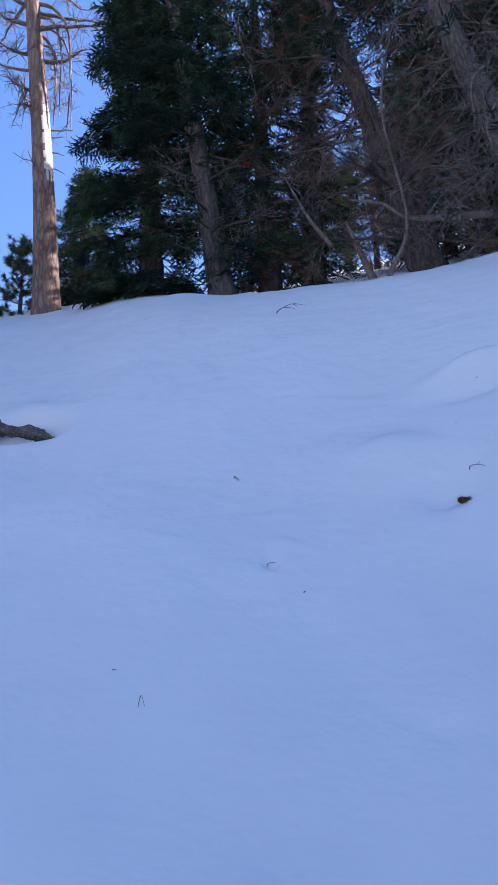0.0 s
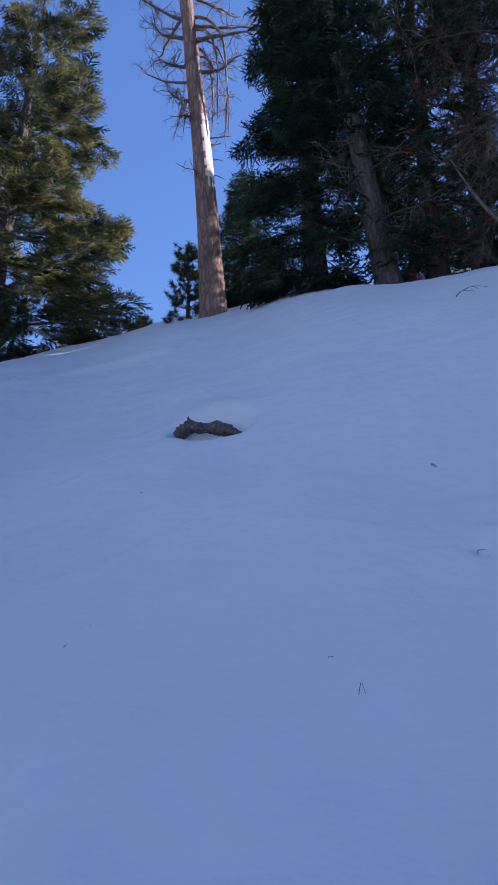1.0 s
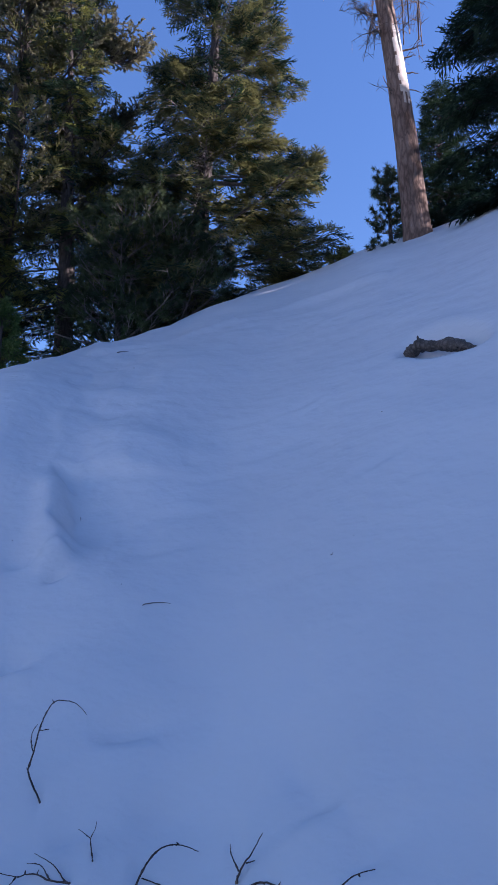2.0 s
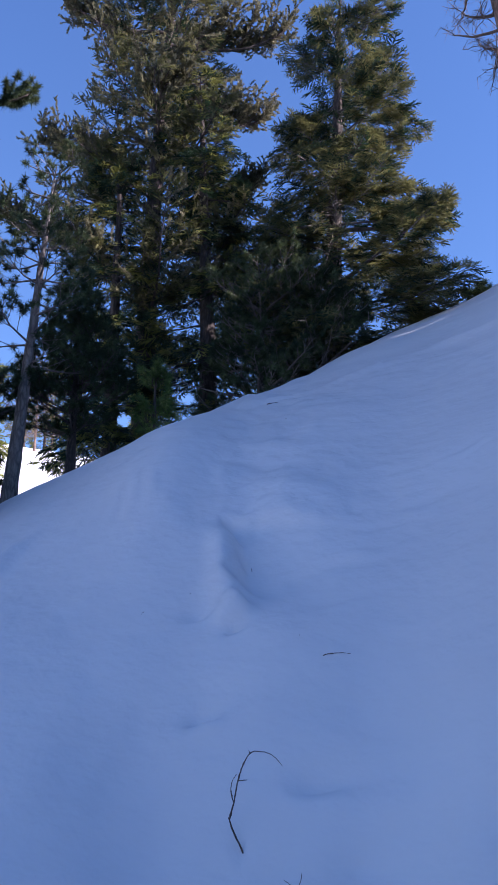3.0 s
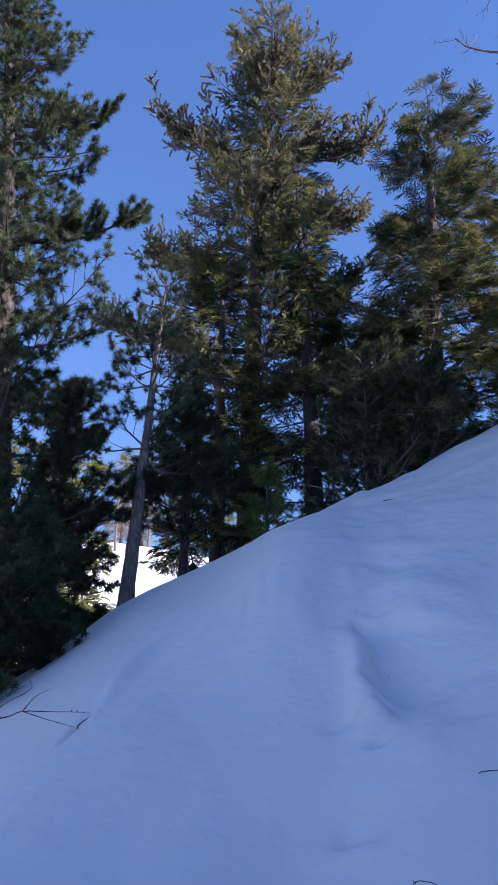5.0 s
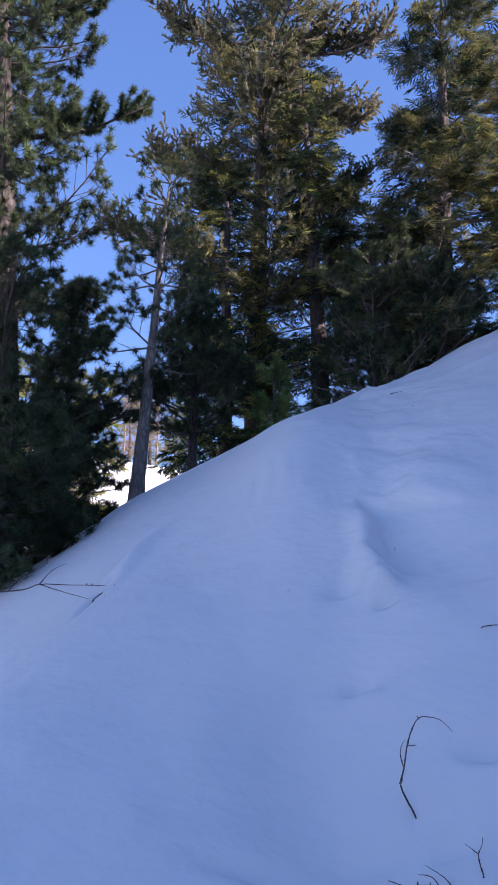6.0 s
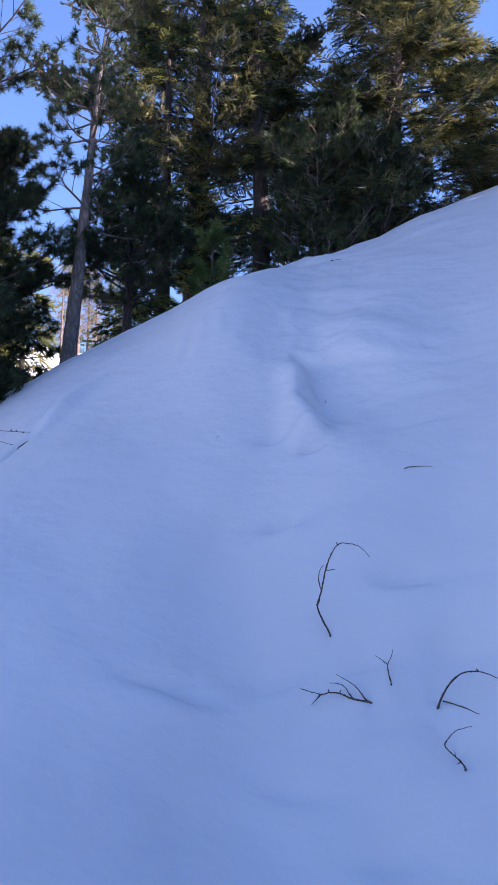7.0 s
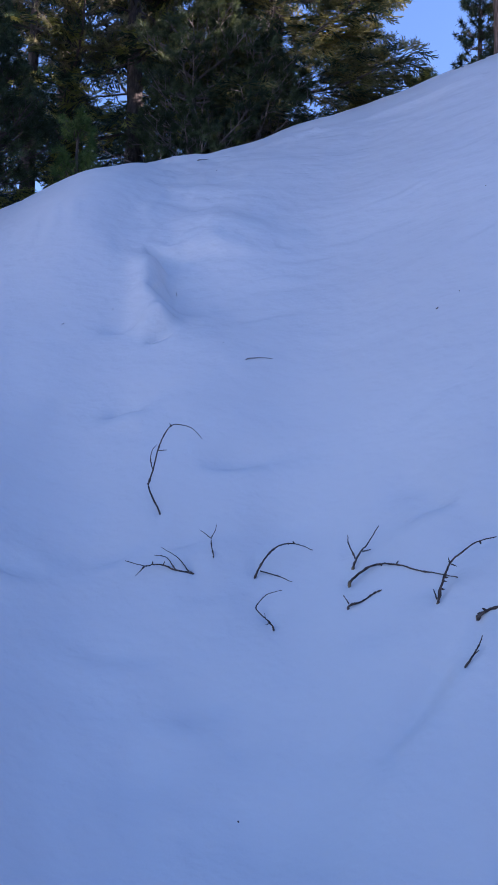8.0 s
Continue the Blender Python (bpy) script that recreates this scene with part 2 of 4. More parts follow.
STREAK_RIDGE = [(-5.5, 5.85), (-4.92, 6.45), (-4.50, 6.95), (-3.98, 7.48), (-3.40, 7.52), (-2.89, 7.38)]
DENTS = []
for k in range(70):
    rd = random.Random(300 + k)
    low = k < 34
    bx, by = rd.uniform(-3.4, 0.9), (rd.uniform(2.2, 3.1) if low else rd.uniform(3.1, 5.6))
    turn = math.degrees(math.atan2(-(bx - OX), by)) + rd.uniform(-16, 16)
    if low:
        DENTS.append((bx, by, turn, rd.uniform(0.05, 0.20), rd.uniform(0.04, 0.08), rd.uniform(0.020, 0.050)))
    else:
        DENTS.append((bx, by, turn, rd.uniform(0.05, 0.22), rd.uniform(0.02, 0.045), rd.uniform(0.005, 0.013)))


def relief(x, y):
    """Hollows, lips and lumps in the snow."""
    z = np.zeros_like(x)
    # the slumped hollow with its upright left wall
    c, s = math.cos(radians(38)), math.sin(radians(38))
    u, v = (x + 3.54) * c + (y - 3.66) * s, -(x + 3.54) * s + (y - 3.66) * c
    left = u + 0.03 + 0.27 * np.clip(v, -0.1, 1.0) + 0.022 * np.sin(11 * v + 1.0) + 0.010 * np.sin(27 * v)
    under = 0.56 - 0.4 * u + 0.015 * np.sin(13 * u) + 0.008 * np.sin(37 * u) - v
    side = 1 - step(0.05, 0.75, u)
    drop = 0.10 * step(0.0, 0.05, under) + 0.06 * step(0.04, 0.36, under)
    z -= (drop + 0.020 * fbm(x, y, 12, 3, 8.0)) * step(-0.03, 0.09, left) * side * (1 - step(0.30, 0.95, under))
    # the pushed-up ridge beside it
    z += 0.085 * np.exp(-((left + 0.10) / 0.075) ** 2) * step(-0.36, -0.2, v) * (1 - step(0.15, 0.6, v)) * (1 + 0.5 * fbm(x, y, 14, 3, 9.0))
    z += 0.03 * dent(x, y, -3.72, 4.42, 10, 0.32, 0.10)
    z += 0.05 * dent(x, y, -3.45, 3.46, 38, 0.07, 0.05) - 0.11 * dent(x, y, -3.41, 3.40, 38, 0.06, 0.025)
    z -= 0.06 * dent(x, y, -3.70, 3.42, 38, 0.11, 0.06)
    z -= 0.015 * dent(x, y, -3.10, 4.02, 25, 0.10, 0.04) - 0.012 * dent(x, y, -3.05, 4.10, 25, 0.16, 0.04)
    # faint scratches on the shoulder
    w = (x + 4.80) * 0.67 + (y - 3.79) * 0.74
    z += 0.012 * np.sin(w * 42 + 3 * fbm(x, y, 13, 2, 3.0)) * dent(x, y, -4.82, 3.86, 48, 0.20, 0.22, 4)
    # the buried branch on the left, with its lip and hole
    z += 0.10 * dent(x, y, -5.38, 3.06, 110, 0.36, 0.08) 
    fall, run = -0.79 * (x + 5.22) - 0.62 * (y - 2.42), -0.62 * (x + 5.22) + 0.79 * (y - 2.42)
    z -= 0.5 * 0.5 * (np.sqrt(fall**2 + 0.03) + fall) * (1 - step(1.0, 2.2, fall)) * step(-1.6, -0.6, run) * (1 - step(0.3, 1.2, run))
    z -= 0.16 * dent(x, y, -5.30, 2.76, 100, 0.13, 0.04)
    # round the brushwood
    z -= 0.04 * dent(x, y, -1.70, 2.99, -29, 0.22, 0.05) + 0.03 * dent(x, y, -1.55, 2.18, 60, 0.30, 0.10)
    z -= 0.05 * dent(x, y, -2.10, 2.88, 28, 0.45, 0.20) + 0.045 * dent(x, y, -2.30, 2.95, 42, 0.22, 0.07)
    z -= 0.03 * dent(x, y, -1.75, 3.06, 20, 0.20, 0.10) + 0.09 * dent(x, y, -1.47, 2.40, 70, 0.14, 0.06) + 0.07 * dent(x, y, -1.68, 2.30, 70, 0.35, 0.14)
    z += 0.02 * dent(x, y, -1.32, 2.66, 40, 0.2, 0.1) - 0.02 * dent(x, y, -3.18, 2.93, 10, 0.10, 0.05) + 0.025 * dent(x, y, -3.20, 2.98, 10, 0.08, 0.04)
    z += 0.030 * np.clip(fbm(x, y, 8, 3, 5.0), -1, 1) * dent(x, y, -1.7, 2.4, 0, 0.9, 0.7)
    for bx, by in ((-2.78, 2.74), (-2.51, 2.64), (-2.31, 2.78), (-2.15, 2.65), (-1.97, 2.91), (-1.95, 2.86), (-1.89, 2.75), (-1.52, 2.63), (-1.36, 2.54), (-1.35, 2.47)):
        z -= 0.03 * dent(x, y, bx, by, 0, 0.03, 0.03)
    # the log's hollow under its roof of snow
    z -= 0.26 * dent(x, y, -1.81, 5.315, -20, 0.32, 0.135, 6) - 0.04 * dent(x, y, -1.76, 5.51, -20, 0.26, 0.09)
    # lumps on the right
    z += 0.12 * dent(x, y, 0.52, 4.60, 0, 0.24, 0.11) - 0.10 * dent(x, y, 0.78, 4.40, 0, 0.16, 0.09) + 0.13 * dent(x, y, 1.12, 5.02, 0, 0.28, 0.06) - 0.06 * dent(x, y, 1.10, 4.90, 0, 0.26, 0.05)
    z -= 0.05 * dent(x, y, -0.12, 4.12, 0, 0.03, 0.025) - 0.03 * dent(x, y, -0.05, 4.21, 0, 0.05, 0.03)
    # a thin ridge added below the crest, shaped to draw a pale streak of light
    for (ax, ay), (bx, by) in zip(STREAK_RIDGE, STREAK_RIDGE[1:]):
        k = np.clip(((x - ax) * (bx - ax) + (y - ay) * (by - ay)) / ((bx - ax) ** 2 + (by - ay) ** 2), 0, 1)
        e = np.hypot(x - ax - k * (bx - ax), y - ay - k * (by - ay))
        z = np.maximum(z, z + 0.045 * np.exp(-(e / 0.10) ** 2) * (0.7 + 0.3 * np.sin(3 * x + 5 * y)) * (k > 0) * (k < 1))
    # old soft dents low on the face
    for bx, by, ang, la, lb, d in DENTS:
        z -= d * dent(x, y, bx, by, ang, la, lb) - 0.4 * d * dent(x, y, bx + 0.02, by - 1.4 * lb, ang, la, lb)
    return z


def at_bearing(th, r):
    return OX - r * math.sin(radians(th)), OY + r * math.cos(radians(th))


def ground_at(x, y):
    return float(height(np.array([x]), np.array([y]))[0])


def mesh_object(name, verts, faces, mat, parent=None, label="", smooth=False):
    """One mesh from an array of points and an array of triangles or quads (or a list of such arrays)."""
    me = bpy.data.meshes.new(name)
    groups = faces if isinstance(faces, list) else [faces]
    groups = [np.asarray(f, np.int32) for f in groups if len(f)]
    loops = np.concatenate([f.ravel() for f in groups])
    sizes = np.concatenate([np.full(len(f), f.shape[1], np.int32) for f in groups])
    starts = np.concatenate([[0], np.cumsum(sizes)[:-1]]).astype(np.int32)
    me.vertices.add(len(verts))
    me.vertices.foreach_set("co", np.asarray(verts, np.float32).ravel())
    me.loops.add(len(loops))
    me.loops.foreach_set("vertex_index", loops)
    me.polygons.add(len(sizes))
    me.polygons.foreach_set("loop_start", starts)
    if smooth:
        me.polygons.foreach_set("use_smooth", np.ones(len(sizes), bool))
    me.update(calc_edges=True)
    me.validate()
    for one in (mat if isinstance(mat, (list, tuple)) else [mat]):
        me.materials.append(one)
    ob = new(name, me)
    if parent is not None:
        ob.parent = parent
        if label:
            ob["label"] = label
    return ob


def build_ground():
    ths = np.concatenate([np.arange(-180, -32, 4.0), np.arange(-32, 88, 0.34), np.arange(88, 180, 4.0)])
    rs = np.concatenate([np.arange(0.4, 2.0, 0.2), np.arange(2.0, 3.79, 0.03), np.arange(3.8, 5.69, 0.02), np.arange(5.7, 8.37, 0.05), np.arange(8.4, 16, 0.1), 16 * 1.09 ** np.arange(0, 62)])
    T, R = np.meshgrid(np.radians(ths), rs)
    X, Y = OX - R * np.sin(T), OY + R * np.cos(T)
    Z = height(X, Y)
    verts = np.concatenate([np.stack([X, Y, Z], -1).reshape(-1, 3), [[OX, OY, float(height(np.array([OX]), np.array([OY + 0.01]))[0])]]])
    nr, nt = R.shape
    i, j = np.meshgrid(np.arange(nr - 1), np.arange(nt), indexing="ij")
    j2 = (j + 1) % nt
    quads = np.stack([i * nt + j, (i + 1) * nt + j, (i + 1) * nt + j2, i * nt + j2], -1).reshape(-1, 4)
    jj = np.arange(nt)
    fan = np.stack([np.full(nt, nr * nt), jj, (jj + 1) % nt], -1)
    ob = mesh_object("ground", verts, [quads, fan], SNOW, smooth=True)
    return tagged(ob, "smooth wind-packed snow slope in blue shade", "snow", kind="structure")


build_ground()


# ---- trees: trunk and limbs are tapered tubes, crowns are needles on sprays ----
class Acc:
    """Gathers points and faces for one mesh."""

    def __init__(self):
        self.v, self.f, self.n = [], [], 0

    def add(self, v, f):
        self.v.append(v)
        self.f.append(f + self.n)
        self.n += len(v)

    def object(self, name, mat, parent=None, label="", smooth=False):
        if not self.v:
            return None
        groups = {}
        for f in self.f:
            groups.setdefault(f.shape[1], []).append(f)
        return mesh_object(name, np.concatenate(self.v), [np.concatenate(g) for g in groups.values()], mat, parent, label, smooth)


def unit(v):
    return v / (np.linalg.norm(v) + 1e-9)


def tube(acc, pts, radii, sides=5, closed=True, rough=None, rng=None):
    """A tapered tube through pts."""
    pts = np.asarray(pts, float)
    n = len(pts)
    tang = np.gradient(pts, axis=0)
    tang /= np.linalg.norm(tang, axis=1)[:, None] + 1e-9
    ref = np.array([0.0, 0.0, 1.0]) if abs(tang[0][2]) < 0.8 else np.array([1.0, 0.0, 0.0])
    a = np.cross(tang, ref)
    a /= np.linalg.norm(a, axis=1)[:, None] + 1e-9
    b = np.cross(tang, a)
    ang = np.linspace(0, 2 * np.pi, sides, endpoint=False)
    rad = np.asarray(radii, float)[:, None] * np.ones(sides)[None, :]
    if rough:
        rad = rad * (1 + rough * rng.uniform(-1, 1, rad.shape))
    ring = pts[:, None, :] + rad[..., None] * (np.cos(ang)[None, :, None] * a[:, None, :] + np.sin(ang)[None, :, None] * b[:, None, :])
    v = ring.reshape(-1, 3)
    i, j = np.meshgrid(np.arange(n - 1), np.arange(sides), indexing="ij")
    j2 = (j + 1) % sides
    acc.add(v, np.stack([i * sides + j, i * sides + j2, (i + 1) * sides + j2, (i + 1) * sides + j], -1).reshape(-1, 4))
    if closed:
        tip = np.concatenate([v[-sides:], [pts[-1] + tang[-1] * radii[-1]]])
        jj = np.arange(sides)
        acc.add(tip, np.stack([jj, (jj + 1) % sides, np.full(sides, sides)], -1))


def needle(p, d, side, length, width):
    return [p - side * width * 0.5, p + side * width * 0.5, p + d * length]


def blade(p, d, side, length, width):
    """A pointed, bellied shoot: two triangles."""
    m = p + d * length * 0.5
    return [[p, m - side * width * 0.5, p + d * length], [p, p + d * length, m + side * width * 0.5]]


def spray_fir(rng, n_side=7, width=0.075, length=0.15):
    """A flat spray one unit long: slender shoots with short needles standing off them."""
    tris = []
    up = np.array([0, 0, 1.0])
    twigs = [(np.zeros(3), np.array([1.0, 0, -0.12]), 9)]
    for k in range(n_side):
        s = 0.05 + 0.80 * k / n_side
        side = 1 if k % 2 else -1
        ln = (1 - s) * 0.55 + 0.2
        a = radians(rng.uniform(32, 62)) * side
        twigs.append((np.array([s, 0, -0.12 * s]), np.array([math.cos(a), math.sin(a), rng.uniform(-0.4, 0.15)]) * ln, 2 + int(4 * ln)))
    for p0, d, n in twigs:
        ln = np.linalg.norm(d)
        du = unit(d)
        lat = unit(np.cross(up, du) + up * rng.uniform(-0.4, 0.4))
        tris += blade(p0, du, lat, ln, 0.095)
        tris += blade(p0, du, unit(np.cross(du, lat)), ln, 0.07)
        for i in range(n):
            q = p0 + d * (i + rng.uniform(0.2, 1.0)) / n
            sd = 1 if i % 2 else -1
            nd = unit(lat * sd * rng.uniform(0.4, 1.0) + du * rng.uniform(0.5, 1.2) + up * rng.uniform(-0.2, 0.6))
            tris.append(needle(q, nd, unit(du + up * rng.uniform(-0.6, 0.6)), length * rng.uniform(0.7, 1.25), width))
    return np.array(tris)


def tuft_pine(rng, n=54, width=0.095):
    """A round burst of long needles, one unit in radius, at the tip of a twig."""
    tris = []
    for k in range(n):
        d = unit(rng.normal(size=3) * np.array([0.9, 1, 1]) + np.array([0.45, 0, 0.2]))
        tris.append(needle(np.array([rng.uniform(-0.35, 0.15), 0, 0]), d, unit(np.cross(d, rng.normal(size=3))), rng.uniform(0.65, 1.0), width))
    return np.array(tris)


def brush_twig(rng, n=30, width=0.125, length=0.22):
    """A twig one unit long that curves up, with needles all round, thickest towards its tip."""
    tris = []
    for k in range(n):
        s = ((k + rng.uniform()) / n) ** 0.7
        p = np.array([s, 0, 0.25 * s * s])
        t = unit(np.array([1, 0, 0.5 * s]))
        side = rng.normal(size=3)
        side = unit(side - t * (side @ t))
        d = unit(side + t * rng.uniform(0.5, 1.1) + np.array([0, 0, 0.3]))
        tris.append(needle(p, d, unit(np.cross(d, rng.normal(size=3))), length * rng.uniform(0.7, 1.2), width))
    tris.append(needle(np.zeros(3), unit(np.array([1, 0, 0.25])), np.array([0, 1.0, 0]), 1.02, 0.03))
    return np.array(tris)


def twig_bare(rng, n=7, width=0.012):
    """A dead, branching twig one unit long, without needles."""
    tris = []
    twigs = [(np.zeros(3), np.array([1.0, 0, -0.1]), 1.0)]
    for k in range(n):
        s = rng.uniform(0.1, 0.9)
        d = unit(np.array([rng.uniform(0.4, 1), rng.uniform(-1, 1), rng.uniform(-0.6, 0.35)]))
        twigs.append((np.array([s, 0, -0.1 * s]), d, rng.uniform(0.25, 0.6)))
    for p, d, ln in twigs:
        for a in (np.array([0, 0, 1.0]), np.array([0, 1.0, 0])):
            tris.append(needle(p, unit(d), unit(np.cross(a, d)), ln, width))
    return np.array(tris)


TRNG = np.random.RandomState(7)
SPRAYS = {
    "fir": [spray_fir(TRNG) for _ in range(4)],
    "pine": [tuft_pine(TRNG) for _ in range(4)],
    "brush": [brush_twig(TRNG) for _ in range(4)],
    "bare": [twig_bare(TRNG) for _ in range(5)],
}


def scatter(acc, kind, items, rng):
    """Sprays of one kind at (place, direction, up, size)."""
    if not items:
        return
    pos = np.array([i[0] for i in items])
    d = np.array([i[1] for i in items])
    up = np.array([i[2] for i in items])
    size = np.array([i[3] for i in items])
    d /= np.linalg.norm(d, axis=1)[:, None] + 1e-9
    y = np.cross(up, d)
    y /= np.linalg.norm(y, axis=1)[:, None] + 1e-9
    z = np.cross(d, y)
    frames = np.stack([d, y, z], -1) * size[:, None, None]
    pick = rng.randint(0, len(SPRAYS[kind]), len(items))
    for k, tpl in enumerate(SPRAYS[kind]):
        sel = np.nonzero(pick == k)[0]
        if not len(sel):
            continue
        flat = tpl.reshape(-1, 3)
        v = np.einsum("kij,nj->kni", frames[sel], flat) + pos[sel][:, None, :]
        v = v.reshape(-1, 3)
        acc.add(v, np.arange(len(v)).reshape(-1, 3))


def curve_pts(p, d, length, rise, sag, n=7, wob=0.0, rng=None):
    """Points of a limb that leaves p along d, bending down by sag and up at its tip by rise."""
    s = np.linspace(0, 1, n)[:, None]
    pts = p + d * s * length + np.array([0, 0, 1.0]) * length * (rise * s**3 - sag * s**2)
    if wob:
        w = np.cumsum(rng.normal(size=(n, 3)), axis=0) * wob * length / n
        pts = pts + w * s
    return pts


def trunk_line(base, top, bow, n, rng, wob=0.02):
    s = np.linspace(0, 1, n)[:, None]
    pts = np.asarray(base) + (np.asarray(top) - np.asarray(base)) * s + np.asarray(bow) * (4 * s * (1 - s))
    w = np.cumsum(rng.normal(size=(n, 3)), axis=0) * wob
    w[:, 2] = 0
    return pts + w * s


def along(pts, s):
    s = min(max(s, 0.0), 1.0) * (len(pts) - 1)
    i = min(int(s), len(pts) - 2)
    return pts[i] + (pts[i + 1] - pts[i]) * (s - i)


def tree(name, label, category, spot, top, trunk_r, reach, kind, seed, bark=None, needles=None, limb_mat=None, crown_from=0.05, crown_to=1.0, whorls=40,
         per=5, shape=0.8, dip=-0.1, sag=0.25, rise=0.2, size=0.3, dense=1.0, lean_side=None, second=None, bow=(0, 0, 0), group="", bare=0.0, gap=0.0, twig_from=0.2, trunk_to=0.12, bare_to=0.0, boughs=(), fill=0.0, dead_mat=None, fork=1.0, ragged=0.45, apart=True, tangle=1.0):
    """A conifer. spot: x, y of its foot; top: x, y, z of its tip; reach: the longest limbs; shape: below 1 fuller at the top."""
    rng = np.random.RandomState(seed)
    root = new(name)
    z0 = ground_at(*spot)
    root.location = (spot[0], spot[1], z0)
    base = np.array([0, 0, -0.35])
    tip = np.array([top[0] - spot[0], top[1] - spot[1], top[2] - z0])
    hgt = tip[2]
    pts = trunk_line(base, tip, bow, 18, rng, 0.012 * hgt / 10)
    acc = Acc()
    s = np.linspace(0, 1, 18)
    rad = trunk_r * (1 - s) ** 0.8 * (1 - trunk_to) + trunk_r * trunk_to * (1 - s) + 0.006
    rad = rad * (1 + 0.35 * np.exp(-s * hgt / 0.35))
    fine = np.linspace(0, 1, 52)
    tube(acc, np.array([along(pts, q) for q in fine]), np.interp(fine, s, rad), 12, True, 0.06, rng)
    acc.object("trunk", bark or BARK_FIR, root, smooth=True)
    limbs, items, extra, bares = Acc(), [], [], []
    az, ph = rng.uniform(0, 6.28), rng.uniform(0, 6.28, 2)
    for w in range(whorls):
        h = crown_from + (crown_to - crown_from) * (w + rng.uniform(0, 0.9)) / whorls
        rel = (h - crown_from) / max(1 - crown_from, 1e-3)
        for k in range(per):
            az += 2.4 + rng.uniform(-0.5, 0.5)
            if rng.uniform() < gap:
                continue
            clump = 0.5 + 0.5 * math.sin(2 * az + ph[0] + 2.3 * h * hgt) * math.sin(1.4 * h * hgt + ph[1] + az)
            if rng.uniform() < ragged * (1 - clump) ** 2:
                continue
            length = reach * (max(1 - rel, 0.0) ** shape * 0.93 + 0.07) * rng.uniform(0.6, 1.1) * (0.72 + 0.5 * clump)
            d = np.array([math.cos(az), math.sin(az), 0.0])
            if lean_side is not None:
                length *= 1 + lean_side[2] * (d[0] * lean_side[0] + d[1] * lean_side[1])
            d[2] = dip + 0.75 * max(rel - 0.55, 0) + rng.uniform(-0.15, 0.15)
            d = unit(d)
            p = along(pts, h)
            n = 6
            lp = curve_pts(p, d, length, rise * rng.uniform(0.5, 1.4), sag * rng.uniform(0.5, 1.4), n, 0.12, rng)
            r0 = 0.007 + 0.012 * length
            if apart:
                one = Acc()
                tube(one, lp, np.linspace(r0, 0.004, n), 5)
                one.object("limb", limb_mat or LIMB, root)
            else:
                tube(limbs, lp, np.linspace(r0, 0.004, n), 4)
            if h < bare_to or rng.uniform() < bare:
                for q in range(int((5 + 5 * length) * tangle)):
                    u = rng.uniform(0.25, 1)
                    tdir = unit(along(lp, u + 0.1) - along(lp, u - 0.1) + rng.normal(size=3) * 0.5)
                    bares.append((along(lp, u), tdir, np.array([0, 0, 1.0]) + rng.normal(size=3) * 0.4, rng.uniform(0.25, 0.55) * min(1.4, 0.5 + length * 0.5)))
                continue
            m = max(3, int(length / 0.16 * dense))
            for q in range(m):
                u = twig_from + (1 - twig_from) * (q + rng.uniform()) / m
                at = along(lp, u)
                fwd = unit(along(lp, u + 0.12) - along(lp, u - 0.12))
                lat = unit(np.cross(np.array([0, 0, 1.0]), fwd)) * (1 if q % 2 else -1)
                tl = (length * (1 - u) * (0.7 if kind == "fir" else 0.55) + 0.12) * rng.uniform(0.6, 1.2)
                td = unit(fwd * rng.uniform(0.6, 1.1) + lat * rng.uniform(0.5, 1.1) + np.array([0, 0, rng.uniform(-0.22, 0.06) if kind != "pine" else rng.uniform(-0.1, 0.5)]))
                if kind == "pine":
                    td[2] += 0.2
                tube(limbs, np.array([at, at + td * tl * 0.6, at + td * tl + np.array([0, 0, (0.1 if kind != "fir" else -0.08) * tl])]), [0.006, 0.004, 0.0025], 3, False)
                if kind == "pine":
                    places = [(at + td * tl, td)]
                    for g in range(int(fork * tl / (1.7 * size) + rng.uniform())):
                        f = rng.uniform(0.35, 0.9)
                        sd = unit(td + lat * rng.uniform(-1.2, 1.2) + rng.normal(size=3) * 0.5 + np.array([0, 0, 0.25]))
                        end = at + td * tl * f + sd * size * rng.uniform(0.9, 1.6)
                        tube(limbs, np.array([at + td * tl * f, end]), [0.004, 0.0025], 3, False)
                        places.append((end, sd))
                    for pl, dirn in places:
                        items.append((pl, dirn, rng.normal(size=3), size * rng.uniform(0.75, 1.15)))
                    continue
                nsp = max(1, int(round(fork * tl / (size * (0.52 if kind == "fir" else 0.5)))))
                for g in range(nsp):
                    pl = at + td * tl * 0.9 * (g + 0.7) / nsp
                    dirn = unit(td + rng.normal(size=3) * (0.22 if kind == "fir" else 0.35) + (lat * 0.4 if g % 2 else -lat * 0.2))
                    upv = np.array([0, 0, 1.0]) + rng.normal(size=3) * (0.25 if kind == "fir" else 0.6)
                    it = (pl, dirn, upv, size * rng.uniform(0.7, 1.15))
                    # a random share takes the second tone; the yellow-green one paints sunlit sprays
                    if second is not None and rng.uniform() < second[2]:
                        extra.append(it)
                    else:
                        items.append(it)
            fwd = unit(lp[-1] - lp[-2])
            items.append((lp[-1] - fwd * size * 0.3, fwd, np.array([0, 0, 1.0]), size))
    # inner sprays always take the dark tone, which paints shade inside the crown
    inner = []
